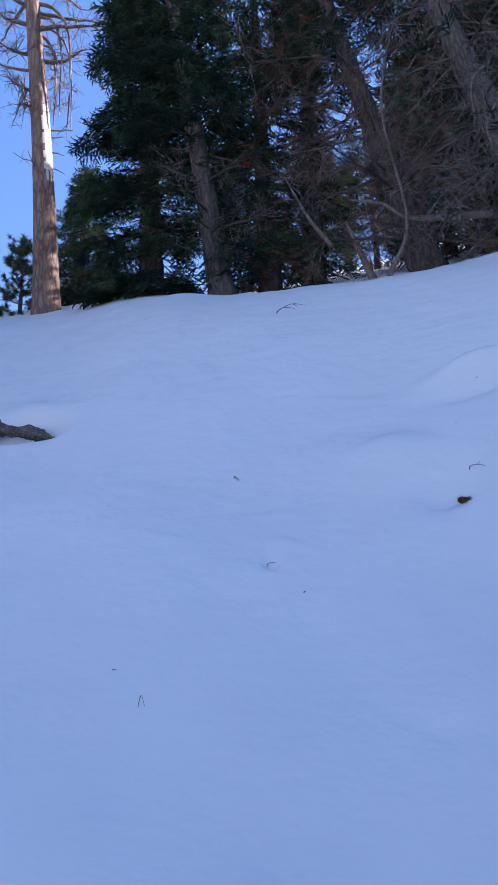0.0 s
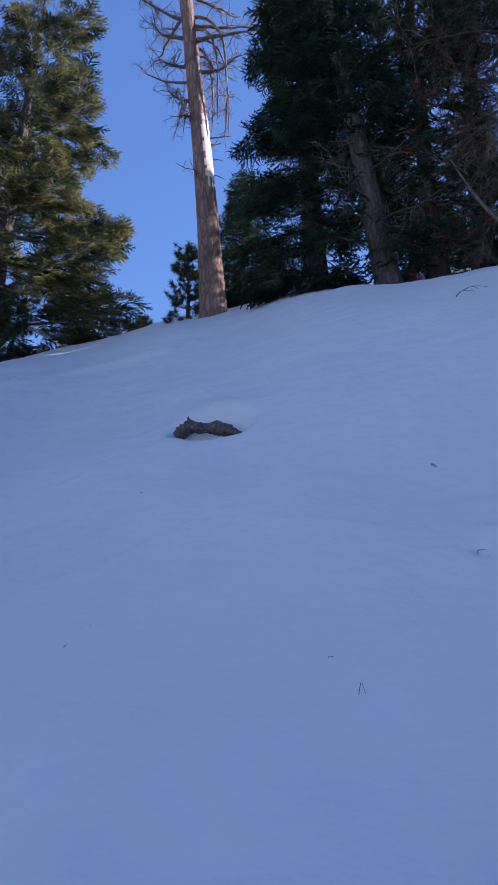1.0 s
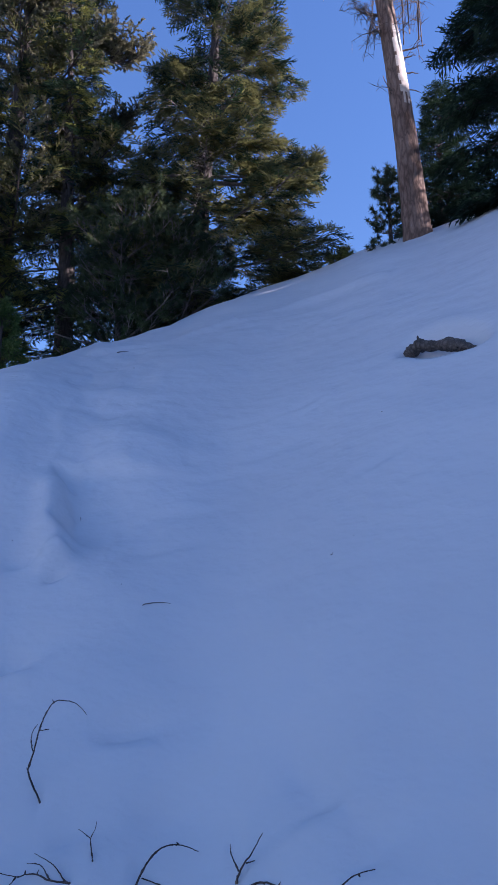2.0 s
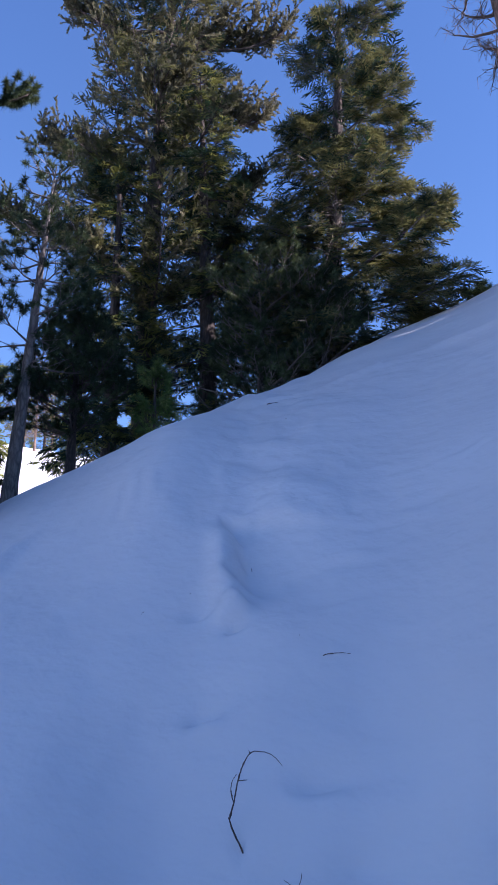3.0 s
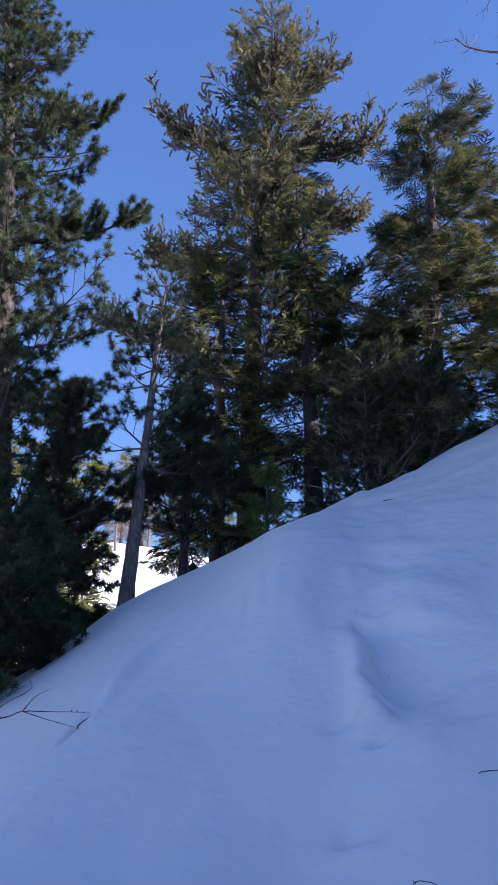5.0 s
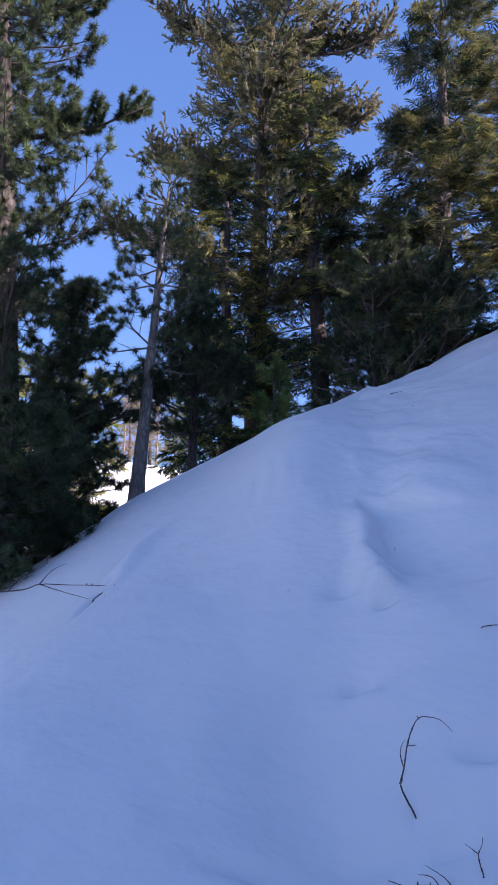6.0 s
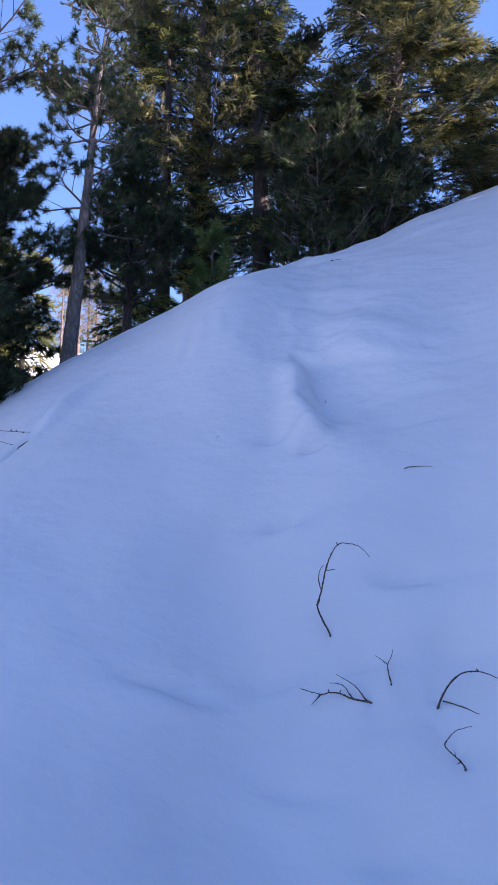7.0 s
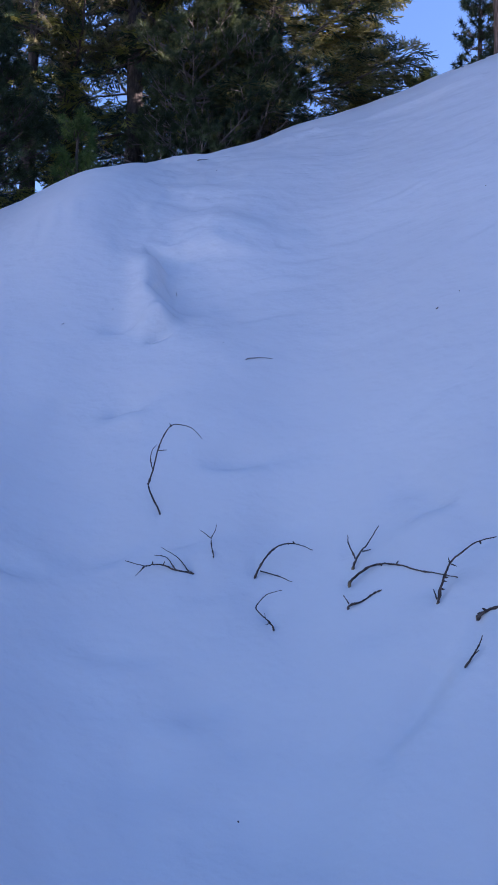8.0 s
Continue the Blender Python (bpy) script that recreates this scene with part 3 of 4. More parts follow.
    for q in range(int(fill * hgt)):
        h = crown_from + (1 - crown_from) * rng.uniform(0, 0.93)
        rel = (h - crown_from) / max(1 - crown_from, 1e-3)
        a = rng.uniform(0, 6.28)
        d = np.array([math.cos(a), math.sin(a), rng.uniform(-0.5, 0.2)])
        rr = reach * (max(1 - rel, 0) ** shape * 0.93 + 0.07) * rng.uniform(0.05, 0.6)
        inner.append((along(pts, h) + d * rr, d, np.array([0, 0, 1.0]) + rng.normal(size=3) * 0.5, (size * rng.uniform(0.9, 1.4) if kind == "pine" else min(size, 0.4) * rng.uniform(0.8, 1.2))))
    for bz, baz, bl, brise, clump in boughs:
        d = unit(np.array([math.cos(radians(baz)), math.sin(radians(baz)), 0.0]))
        side = np.array([-d[1], d[0], 0.0])
        lp = curve_pts(along(pts, (bz + 0.35) / (hgt + 0.35)), d, bl, brise + 0.25, 0.25, 8, 0.1, rng)
        tube(limbs, lp, np.linspace(0.02 + 0.014 * bl, 0.008, 8), 6)
        for q in range(int(15 * bl)):
            u = 0.28 + 0.72 * (q + rng.uniform()) / int(15 * bl)
            at = along(lp, u)
            sub = unit(d * rng.uniform(0.3, 0.9) + side * rng.uniform(-1, 1) + np.array([0, 0, rng.uniform(0.1, 0.9)]))
            ln = clump * rng.uniform(0.9, 2.0) * (1.25 - 0.5 * u)
            sp = curve_pts(at, sub, ln, 0.35, 0.05, 5, 0.15, rng)
            tube(limbs, sp, np.linspace(0.012, 0.004, 5), 4)
            for g in range(int(9 + 14 * ln)):
                f = rng.uniform(0.25, 1.0)
                out = unit(sub * 0.6 + rng.normal(size=3) * 0.6 + np.array([0, 0, 0.75]))
                items.append((along(sp, f), out, rng.normal(size=3), size * rng.uniform(0.6, 1.0)))
    lo = limbs.object("twigwork", limb_mat or LIMB, root)
    if lo is not None:
        lo["kind"] = "stuff"
    crown = Acc()
    scatter(crown, kind, items, rng)
    crown.object("crown", needles or FIR_DARK, root)
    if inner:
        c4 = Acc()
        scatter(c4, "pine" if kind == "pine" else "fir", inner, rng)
        c4.object("inner_crown", PINE_BLUE if kind == "pine" else FIR_DARK, root, "inner foliage in a dark shade tone")
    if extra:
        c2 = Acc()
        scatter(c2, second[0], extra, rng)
        c2.object("crown", second[1], root, "sprays in the tree's second needle tone, some painted sunlit")
    if bares:
        c3 = Acc()
        scatter(c3, "bare", bares, rng)
        dt = c3.object("dead_twigwork", dead_mat or LIMB_GREY, root, "bare grey dead twigs")
        dt["kind"] = "stuff"
    return tagged(root, label, category, group, "")


def xy(th, r):
    return at_bearing(th, r)


# the tall pair and the fir on the far side of the crest
LEFT, RIGHT, TOWARD = 227, 47, 318  # directions, in degrees from +x, as seen from the path
tree("pine_tree", "tall broad pine with brushy upturned olive branches behind the crest", "tree", xy(48, 13), (-9.85, 9.04, 18.1), 0.24, 2.45, "brush", 11, BARK_FIR, BRUSH, LIMB,
     0.30, 1.0, 19, 5, 0.42, 0.0, 0.1, 0.45, 0.27, 1.7, second=("fir", FIR_OLIVE, 0.45), bow=(-0.2, -0.1, 0), gap=0.12, fill=50, fork=1.1, ragged=0.55,
     boughs=((11.1, LEFT, 2.2, 0.3, 0.5), (7.9, LEFT - 5, 2.2, 0.25, 0.45), (6.1, LEFT, 2.7, 0.15, 0.42), (10.8, RIGHT, 2.3, 0.15, 0.5), (9.4, RIGHT + 15, 2.2, 0.1, 0.45), (13.0, RIGHT, 1.5, 0.25, 0.3),
             (13.9, LEFT, 0.8, 0.5, 0.25), (12.0, TOWARD, 1.0, 0.3, 0.5), (8.6, TOWARD, 1.3, 0.2, 0.5), (7.2, RIGHT, 1.9, 0.1, 0.45)))
tree("fir_tree", "slim dark fir with drooping sprays crowded beside the tall pine", "tree", xy(43, 12), (-8.9, 8.7, 12.5), 0.19, 1.3, "fir", 12, BARK_FIR, FIR_DARK, LIMB,
     0.16, 1.0, 20, 5, 0.5, -0.1, 0.35, 0.1, 0.28, 1.8, second=("fir", FIR_SUNLIT, 0.5), gap=0.2, fill=14, fork=1.2, ragged=0.7)
tree("fir_tree", "dark drooping fir that fills the foot of the tall pine", "tree", xy(50.5, 12.2), (-9.9, 7.6, 11.0), 0.15, 1.25, "fir", 32, BARK_FIR, FIR_DARK, LIMB,
     0.10, 1.0, 18, 5, 0.5, -0.1, 0.35, 0.1, 0.28, 1.8, second=("fir", FIR_SUNLIT, 0.45), gap=0.25, fill=12, fork=1.2, ragged=0.7)
tree("fir_tree", "conical olive-green fir with a sunlit flank behind the crest", "tree", xy(34, 12.4), (-7.04, 10.5, 14.85), 0.2, 2.35, "fir", 13, BARK_FIR, FIR_OLIVE, LIMB_GREY,
     0.04, 1.0, 22, 4, 0.5, -0.05, 0.25, 0.25, 0.28, 1.9, second=("fir", FIR_DARK, 0.3), gap=0.12, lean_side=(0.8, 0.5, 0.12), fill=65, bare=0.1, fork=1.4, ragged=0.5, boughs=((3.25, 34, 1.95, 0.08, 0.22),))
tree("fir_tree", "young yellow-green fir at the edge of the grove", "tree", xy(26.6, 12.9), (-6.2, 11.5, 9.2), 0.06, 0.72, "fir", 33, BARK_FIR, FIR_OLIVE, LIMB,
     0.02, 1.0, 18, 5, 0.75, 0.1, 0.2, 0.2, 0.19, 1.3, fill=25, second=("fir", FIR_SUNLIT, 0.3))
# the pines on the left
tree("pine_tree", "large dark-green pine with long needle tufts", "tree", xy(65.5, 9.3), (-9.75, 2.75, 15.5), 0.2, 1.7, "pine", 14, BARK_FIR, PINE_BLUE, LIMB,
     0.04, 1.0, 34, 5, 0.42, 0.1, 0.1, 0.35, 0.115, 1.75, gap=0.15, fork=0.95, fill=110, ragged=0.6, boughs=((5.9, 40, 1.7, 0.2, 0.3), (8.0, 50, 1.4, 0.3, 0.25)))
tree("pine_tree", "thin leaning young pine with a bare grey trunk", "tree", xy(57.4, 9), (-7.95, 5.05, 8.1), 0.085, 0.8, "pine", 15, BARK_SUNLIT, PINE_BLUE, LIMB_GREY,
     0.42, 1.0, 15, 4, 0.3, 0.1, 0.1, 0.3, 0.10, 1.4, gap=0.15, fork=0.7)
tree("pine_tree", "dark bushy young pine beyond the crest", "tree", xy(53.2, 9.8), (-8.25, 5.8, 6.6), 0.07, 0.85, "pine", 34, BARK_FIR, PINE_BLUE, LIMB,
     0.36, 1.0, 15, 5, 0.5, 0.2, 0.1, 0.3, 0.11, 1.7, fork=0.8, fill=10)
tree("pine_sapling", "small dark pine spreading over the snow edge", "tree", xy(66.5, 7.4), (-7.3, 2.95, 4.0), 0.05, 1.0, "pine", 35, BARK_FIR, PINE_BLUE, LIMB,
     0.05, 1.0, 13, 5, 0.5, 0.05, 0.1, 0.2, 0.11, 2.3, fork=1.0, fill=30)
tree("pine_sapling", "dark young pine at the foot of the large pine", "tree", xy(62.3, 9.6), (-9.05, 4.4, 6.6), 0.05, 0.95, "pine", 42, BARK_FIR, PINE_BLUE, LIMB,
     0.03, 1.0, 15, 5, 0.5, 0.1, 0.1, 0.25, 0.11, 2.0, fork=0.9, fill=80)
tree("pine_sapling", "fresh green pine sapling behind the snow shoulder", "tree", xy(47.2, 8.6), (-6.8, 5.85, 5.15), 0.03, 0.36, "pine", 36, BARK_FIR, PINE_GREEN, LIMB,
     0.05, 1.0, 8, 3, 0.7, 0.7, 0.0, 0.3, 0.10, 1.4)
tree("pine_shrub", "dark grey-green pine thicket with pale bent stems", "shrub", xy(39.5, 11.0), (-7.4, 8.6, 7.9), 0.06, 1.4, "pine", 37, BARK_GREY, PINE_BLUE, LIMB_GREY,
     0.03, 1.0, 15, 6, 0.4, 0.2, 0.1, 0.25, 0.10, 1.6, bare=0.12, fork=0.8, fill=30)
tree("pine_shrub", "dark grey-green pine thicket with pale bent stems", "shrub", xy(35.5, 11.2), (-6.9, 9.2, 7.8), 0.06, 1.3, "pine", 38, BARK_GREY, PINE_BLUE, LIMB_GREY,
     0.03, 1.0, 13, 6, 0.4, 0.2, 0.1, 0.25, 0.10, 1.6, bare=0.12, fork=0.8, fill=30)
# the fir and the leaning tree on the crest
tree("fir_tree", "dense dark fir with foliage down to the snow", "tree", xy(7.9, 9.6), (-1.95, 9.45, 15.0), 0.16, 0.92, "fir", 16, BARK_FIR, FIR_DARK, LIMB,
     0.015, 1.0, 26, 5, 0.3, -0.15, 0.35, 0.1, 0.28, 1.8, fill=32, gap=0.08, fork=1.3, ragged=0.5)
tree("fir_tree", "dark fir with a leaning bare lower trunk on the crest", "tree", xy(1.9, 9.0), (-2.0, 8.9, 16.0), 0.15, 1.1, "fir", 17, BARK_GREY, FIR_DARK, LIMB,
     0.10, 1.0, 22, 5, 0.4, -0.1, 0.3, 0.1, 0.32, 1.5, bare_to=0.26, fill=30, gap=0.15, fork=1.2)
# beside and behind the snag
tree("fir_tree", "small dark fir behind the dead trunk", "tree", xy(14.8, 13.4), (-3.75, 12.9, 11.6), 0.06, 0.95, "fir", 39, BARK_FIR, FIR_DARK, LIMB,
     0.02, 1.0, 26, 5, 0.95, 0.05, 0.15, 0.2, 0.22, 1.6, fill=26, ragged=0.2)
tree("pine_sapling", "little long-needled pine at the foot of the dead trunk", "tree", xy(18.3, 10.9), (-3.95, 10.4, 8.45), 0.03, 0.34, "pine", 40, BARK_FIR, PINE_BLUE, LIMB,
     0.05, 1.0, 9, 4, 0.5, 0.3, 0.05, 0.3, 0.10, 1.6)
tree("pine_sapling", "tip of a tiny pine poking from the snow", "tree", xy(22.5, 12.0), (-5.1, 11.1, 7.72), 0.012, 0.2, "pine", 41, BARK_FIR, FIR_SUNLIT, LIMB,
     0.4, 1.0, 3, 4, 0.5, 0.3, 0.05, 0.3, 0.1, 1.2)

# the dark grove on the right, with its dead lower branches
GROVE = "dark grove on the crest"
tree("fir_tree", "thick leaning fir trunk with dead lower branches", "tree", xy(-14.0, 9.0), (0.1, 9.0, 13.5), 0.2, 1.4, "fir", 18, BARK_FIR, FIR_DARK, LIMB,
     0.10, 1.0, 24, 5, 0.3, -0.1, 0.3, 0.1, 0.27, 0.9, bare_to=0.5, second=("fir", RUST, 0.2), group=GROVE, bare=0.3, gap=0.1, fill=10, dead_mat=LIMB_DEAD, tangle=1.7)
tree("fir_tree", "dark fir with sagging boughs in the grove", "tree", xy(-1.4, 9.5), (-0.35, 9.6, 13.5), 0.14, 1.1, "fir", 19, BARK_FIR, FIR_DARK, LIMB,
     0.05, 1.0, 24, 5, 0.3, -0.2, 0.35, 0.1, 0.28, 1.0, second=("fir", RUST, 0.08), group=GROVE, fill=32, bare=0.25, gap=0.1, tangle=1.7)
tree("fir_tree", "dark-trunked fir with tangled dead twigs", "tree", xy(-4.7, 9.5), (0.5, 9.6, 13.2), 0.15, 1.1, "fir", 20, BARK_FIR, FIR_DARK, LIMB,
     0.06, 1.0, 24, 5, 0.3, -0.15, 0.35, 0.1, 0.27, 0.8, bare_to=0.46, second=("fir", RUST, 0.3), group=GROVE, bare=0.35, gap=0.15, fill=10, dead_mat=LIMB_DEAD, tangle=1.7)
tree("fir_tree", "leaning grey-barked fir overhanging the slope", "tree", xy(-23.0, 7.9), (1.1, 7.9, 13.0), 0.19, 1.25, "fir", 21, BARK_GREY, FIR_DARK, LIMB,
     0.10, 1.0, 22, 5, 0.3, -0.2, 0.35, 0.1, 0.27, 0.9, bare_to=0.5, second=("fir", RUST, 0.25), group=GROVE, bare=0.3, fill=12, tangle=1.7)
tree("fir_tree", "dark fir with rusty dying needles in the grove", "tree", xy(-17.8, 10.2), (2.3, 9.9, 13.0), 0.14, 1.4, "fir", 22, BARK_FIR, FIR_DARK, LIMB,
     0.08, 1.0, 22, 5, 0.3, -0.15, 0.35, 0.1, 0.28, 0.9, second=("fir", RUST, 0.4), group=GROVE, bare=0.3, fill=22, dead_mat=LIMB_DEAD, tangle=1.7)
bx, by = xy(-20.5, 12.0)
back = tree("fir_tree", "dark fir of the deeper grove and its unseen shade screen", "tree", (bx, by), (bx + 0.1, by, 13.5), 0.12, 1.4, "fir", 23, BARK_FIR, FIR_DARK, LIMB,
            0.22, 1.0, 14, 5, 0.35, -0.1, 0.2, 0.1, 0.7, 0.5, group=GROVE, fill=10, bare=0.15, apart=False)
# copies at bearings -26 to -60 are out of view, added to shade the slope
for th, r, turn, k in ((-14.5, 12.6, 20, 0.85), (-8.6, 14.5, 80, 0.55), (-4.5, 13.5, 200, 0.5), (1.0, 12.6, 130, 0.55), (-26, 9.6, 60, 1.0), (-31, 9.8, 190, 1.1), (-36, 9.6, 33, 1.1), (-41, 10.0, 120, 1.05), (-46, 9.8, 270, 1.0), (-52, 10.2, 10, 1.1), (-29, 12.0, 150, 1.1), (-38, 12.5, 80, 1.2), (-60, 10.5, 200, 1.1), (-44, 12.2, 310, 1.2), (-49, 12.0, 75, 1.2)):
    bx, by = xy(th, r)
    dup = copy_thing(back, Matrix.Translation((bx, by, ground_at(bx, by))) @ Matrix.Rotation(radians(turn), 4, 'Z') @ Matrix.Scale(k, 4))


def branch(name, label, pts, r0, r1, mat, seed, twigs=0, spread=0.4, size=0.3, category="branch", sub=18, sides=6):
    """A bent bare branch through pts, with side twigs."""
    rng = np.random.RandomState(seed)
    pts = np.asarray(pts, float)
    origin = pts[0].copy()
    root = new(name)
    root.location = origin
    p = pts - origin
    t = np.linspace(0, len(p) - 1, sub)
    i = np.clip(t.astype(int), 0, len(p) - 2)
    f = (t - i)[:, None]
    m = np.gradient(p, axis=0) if len(p) > 2 else np.tile(p[1] - p[0], (2, 1))
    q = hermite(f, 1.0, p[i], p[i + 1], m[i], m[i + 1])
    acc = Acc()
    tube(acc, q, np.linspace(r0, r1, sub), sides, True, 0.08, rng)
    acc.object("stem", mat, root, smooth=True)
    if twigs:
        c = Acc()
        its = []
        for k in range(twigs):
            u = rng.uniform(0.15, 1)
            d = unit(along(q, u + 0.1) - along(q, u - 0.1) + rng.normal(size=3) * spread)
            its.append((along(q, u), d, rng.normal(size=3), size * rng.uniform(0.5, 1.2)))
        scatter(c, "bare", its, rng)
        c.object("side_twigwork", mat, root)["kind"] = "stuff"
    return tagged(root, label, category)


branch("dead_branch", "long pale dead branch arching low through the grove", [(2.3, 8.15, 6.9), (1.92, 8.3, 7.0), (1.40, 8.45, 7.13), (1.12, 8.5, 7.38), (0.75, 8.55, 7.5)], 0.05, 0.012, LIMB_GREY, 51, 26, 0.6, 0.5)
branch("dead_branch", "thin pale dead branch leaning against the grove", [(0.5, 8.55, 6.9), (0.25, 8.6, 7.35), (0.0, 8.62, 7.95)], 0.03, 0.008, LIMB_GREY, 52, 26, 0.8, 0.5)
branch("dead_branch", "long thin grey dead branch rising through the grove", [(1.1, 8.3, 6.3), (1.35, 8.25, 7.0), (1.2, 8.25, 8.6), (1.55, 8.15, 10.2)], 0.03, 0.008, LIMB_GREY, 53, 22, 0.7, 0.5)
branch("dead_branch", "short leaning dead sapling stem at the grove's edge", [(1.05, 8.65, 6.2), (0.88, 8.7, 6.75), (0.7, 8.7, 7.3)], 0.06, 0.02, LIMB_DEAD, 54, 26, 0.8, 0.5)
branch("dead_branch", "hooked pale dead twig hanging in the grove", [(2.2, 7.2, 8.1), (2.0, 7.25, 7.9), (1.97, 7.25, 7.35)], 0.014, 0.005, LIMB_GREY, 55, 5, 0.6, 0.3)
branch("dead_branch", "hooked pale dead twig hanging in the grove", [(2.2, 7.25, 7.6), (2.08, 7.25, 7.3), (2.15, 7.25, 6.95)], 0.014, 0.005, LIMB_GREY, 56, 5, 0.6, 0.3)


# the tall dead trunk, bark below and bare wood where it has flaked
def snag():
    rng = np.random.RandomState(60)
    x0, y0 = -3.42, 10.09
    z0 = ground_at(x0, y0)
    root = new("dead_pine")
    root.location = (x0, y0, z0)
    tip = np.array([-0.82, -0.24, 10.5])
    n = 170
    s = np.linspace(0, 1, n)
    line = np.array([0, 0, -0.3]) + (tip - np.array([0, 0, -0.3])) * s[:, None]
    line[:, 0] += 0.04 * np.sin(s * 7)
    rad = 0.172 * (1 - s) ** 0.7 + 0.01 + 0.05 * np.exp(-s * 18)
    acc = Acc()
    tube(acc, line, rad, 30, True, 0.022, rng)
    trunk = acc.object("trunk", [BARK_SNAG, BARE_WOOD], root, smooth=True)
    # bark has come off the sunny side over a stretch of the stem
    for poly in trunk.data.polygons:
        c = poly.center
        a = math.degrees(math.atan2(c.y - np.interp(c.z, line[:, 2], line[:, 1]), c.x - np.interp(c.z, line[:, 2], line[:, 0])))
        if 2.15 + 0.1 * math.sin(a * 0.3) < c.z < 3.35 + 0.12 * math.sin(a * 0.5 + 1) and -60 < a < 60:
            poly.material_index = 1
    acc = []

    def limb(z, az, length, rise, sag, r, seed, twigs, hang=0.0):
        lr = np.random.RandomState(seed)
        p = np.array([np.interp(z, line[:, 2], line[:, 0]), np.interp(z, line[:, 2], line[:, 1]), z])
        d = unit(np.array([math.cos(radians(az)), math.sin(radians(az)), 0.15]))
        q = curve_pts(p, d, length, rise, sag, 10, 0.25, lr)
        if hang:
            k = np.linspace(0, 1, 10)[:, None]
            q = p + d * length * (1 - (1 - k) ** 3) * 0.45 + np.array([0, 0, -1.0]) * hang * k**2 + np.cumsum(lr.normal(size=(10, 3)), axis=0) * 0.012
        a = Acc()
        tube(a, q, np.linspace(r, r * 0.3, 10), 7, True, 0.1, lr)
        for t in range(twigs):
            u = lr.uniform(0.3, 1.0)
            td = unit(along(q, u + 0.1) - along(q, u - 0.1) + lr.normal(size=3) * 0.75 + np.array([0, 0, 0.1]))
            tl = lr.uniform(0.12, 0.42)
            b = along(q, u)
            tq = curve_pts(b, td, tl, lr.uniform(0, 0.6), lr.uniform(0, 0.5), 5, 0.3, lr)
            tube(a, tq, np.linspace(0.008, 0.003, 5), 4, True)
            for g in range(5):
                u2 = lr.uniform(0.3, 1)
                d2 = unit(along(tq, u2 + 0.2) - along(tq, u2 - 0.2) + lr.normal(size=3) * 0.6)
                b2 = along(tq, u2)
                tube(a, np.array([b2, b2 + d2 * 0.07, b2 + d2 * 0.15 + np.array([0, 0, -0.03])]), [0.0035, 0.003, 0.002], 3, False)
        a.object("limb", LIMB_SNAG, root, smooth=False)

    L, R = 195, 15
    rows = [(3.75, L, 0.46, 0.3, 0.1, 0.035, 22, 0), (3.45, L + 10, 0.34, 0.0, 0.3, 0.03, 22, 0), (4.15, L, 0.72, 0.1, 0.05, 0.032, 5, 0), (4.45, L - 10, 0.62, 0.5, 0.1, 0.035, 22, 0),
            (5.05, L, 0.75, 0.6, 0.1, 0.04, 22, 0), (5.4, L + 15, 0.9, 0.3, 0.1, 0.035, 22, 0), (4.35, R, 0.75, 0.5, 0.1, 0.042, 12, 0), (4.95, R - 10, 1.0, 0.0, 0.25, 0.045, 12, 0),
            (5.3, R, 1.0, 0.2, 0.1, 0.04, 12, 0), (4.9, R + 20, 1.0, 0, 0, 0.03, 12, 1.6), (4.7, R - 5, 0.8, 0, 0, 0.022, 10, 1.2), (5.2, R - 20, 1.2, 0, 0, 0.03, 12, 2.1), (5.1, R + 10, 1.5, 0, 0, 0.022, 12, 1.9), (5.5, R + 5, 1.4, 0, 0, 0.035, 8, 2.5),
            (3.05, R, 0.40, 0, 0.1, 0.018, 0, 0), (2.92, R + 10, 0.36, 0, 0.1, 0.018, 0, 0), (2.65, R - 5, 0.34, 0, 0.25, 0.018, 0, 0), (2.4, R + 5, 0.3, 0, 0.2, 0.015, 0, 0), (1.75, R, 0.16, 0, 0, 0.012, 0, 0),
            (2.25, L + 60, 0.3, 0.7, 0, 0.016, 2, 0), (1.45, R, 0.14, 0, 0, 0.01, 0, 0)]
    for k, (z, az, ln, rise, sag, r, tw, hang) in enumerate(rows):
        limb(z, az + rng.uniform(-12, 12), ln, rise, sag, r, 600 + k, tw, hang)
    az = 0
    for k in range(22):
        az += 137
        z = 5.6 + 4.4 * k / 22
        limb(z, az, (2.0 - 1.3 * k / 22) * rng.uniform(0.6, 1.1), rng.uniform(0, 0.5), rng.uniform(0, 0.4), 0.035, 700 + k, 10, 0)
    return tagged(root, "tall dead pine with reddish bark and bare snapped limbs", "dead tree")


snag()

# trees far down beyond the gap, in full sun
far_fir = tree("fir_tree", "distant sunlit yellow-green fir below the slope", "tree", xy(60, 26), (-23.2, 13.0, 12.3), 0.16, 1.6, "fir", 70, BARK_FIR, FIR_SUNLIT, LIMB,
               0.03, 1.0, 14, 4, 0.8, -0.1, 0.3, 0.1, 0.8, 0.42, fill=6, apart=False)
for th, r, turn, k in ((62.5, 23, 40, 0.9), (66, 27, 100, 1.1), (70, 22, 160, 1.0), (75, 26, 220, 1.1), (59.4, 40, 10, 0.8), (49, 56, 200, 1.0), (55.5, 92, 20, 1.1), (57, 96, 80, 1.2), (53.6, 94, 140, 1.1), (61, 60, 140, 1.1),
                       (46, 50, 260, 1.0), (43, 46, 300, 0.9), (80, 24, 33, 1.0)):
    bx, by = xy(th, r)
    copy_thing(far_fir, Matrix.Translation((bx, by, ground_at(bx, by))) @ Matrix.Rotation(radians(turn), 4, 'Z') @ Matrix.Scale(k, 4))
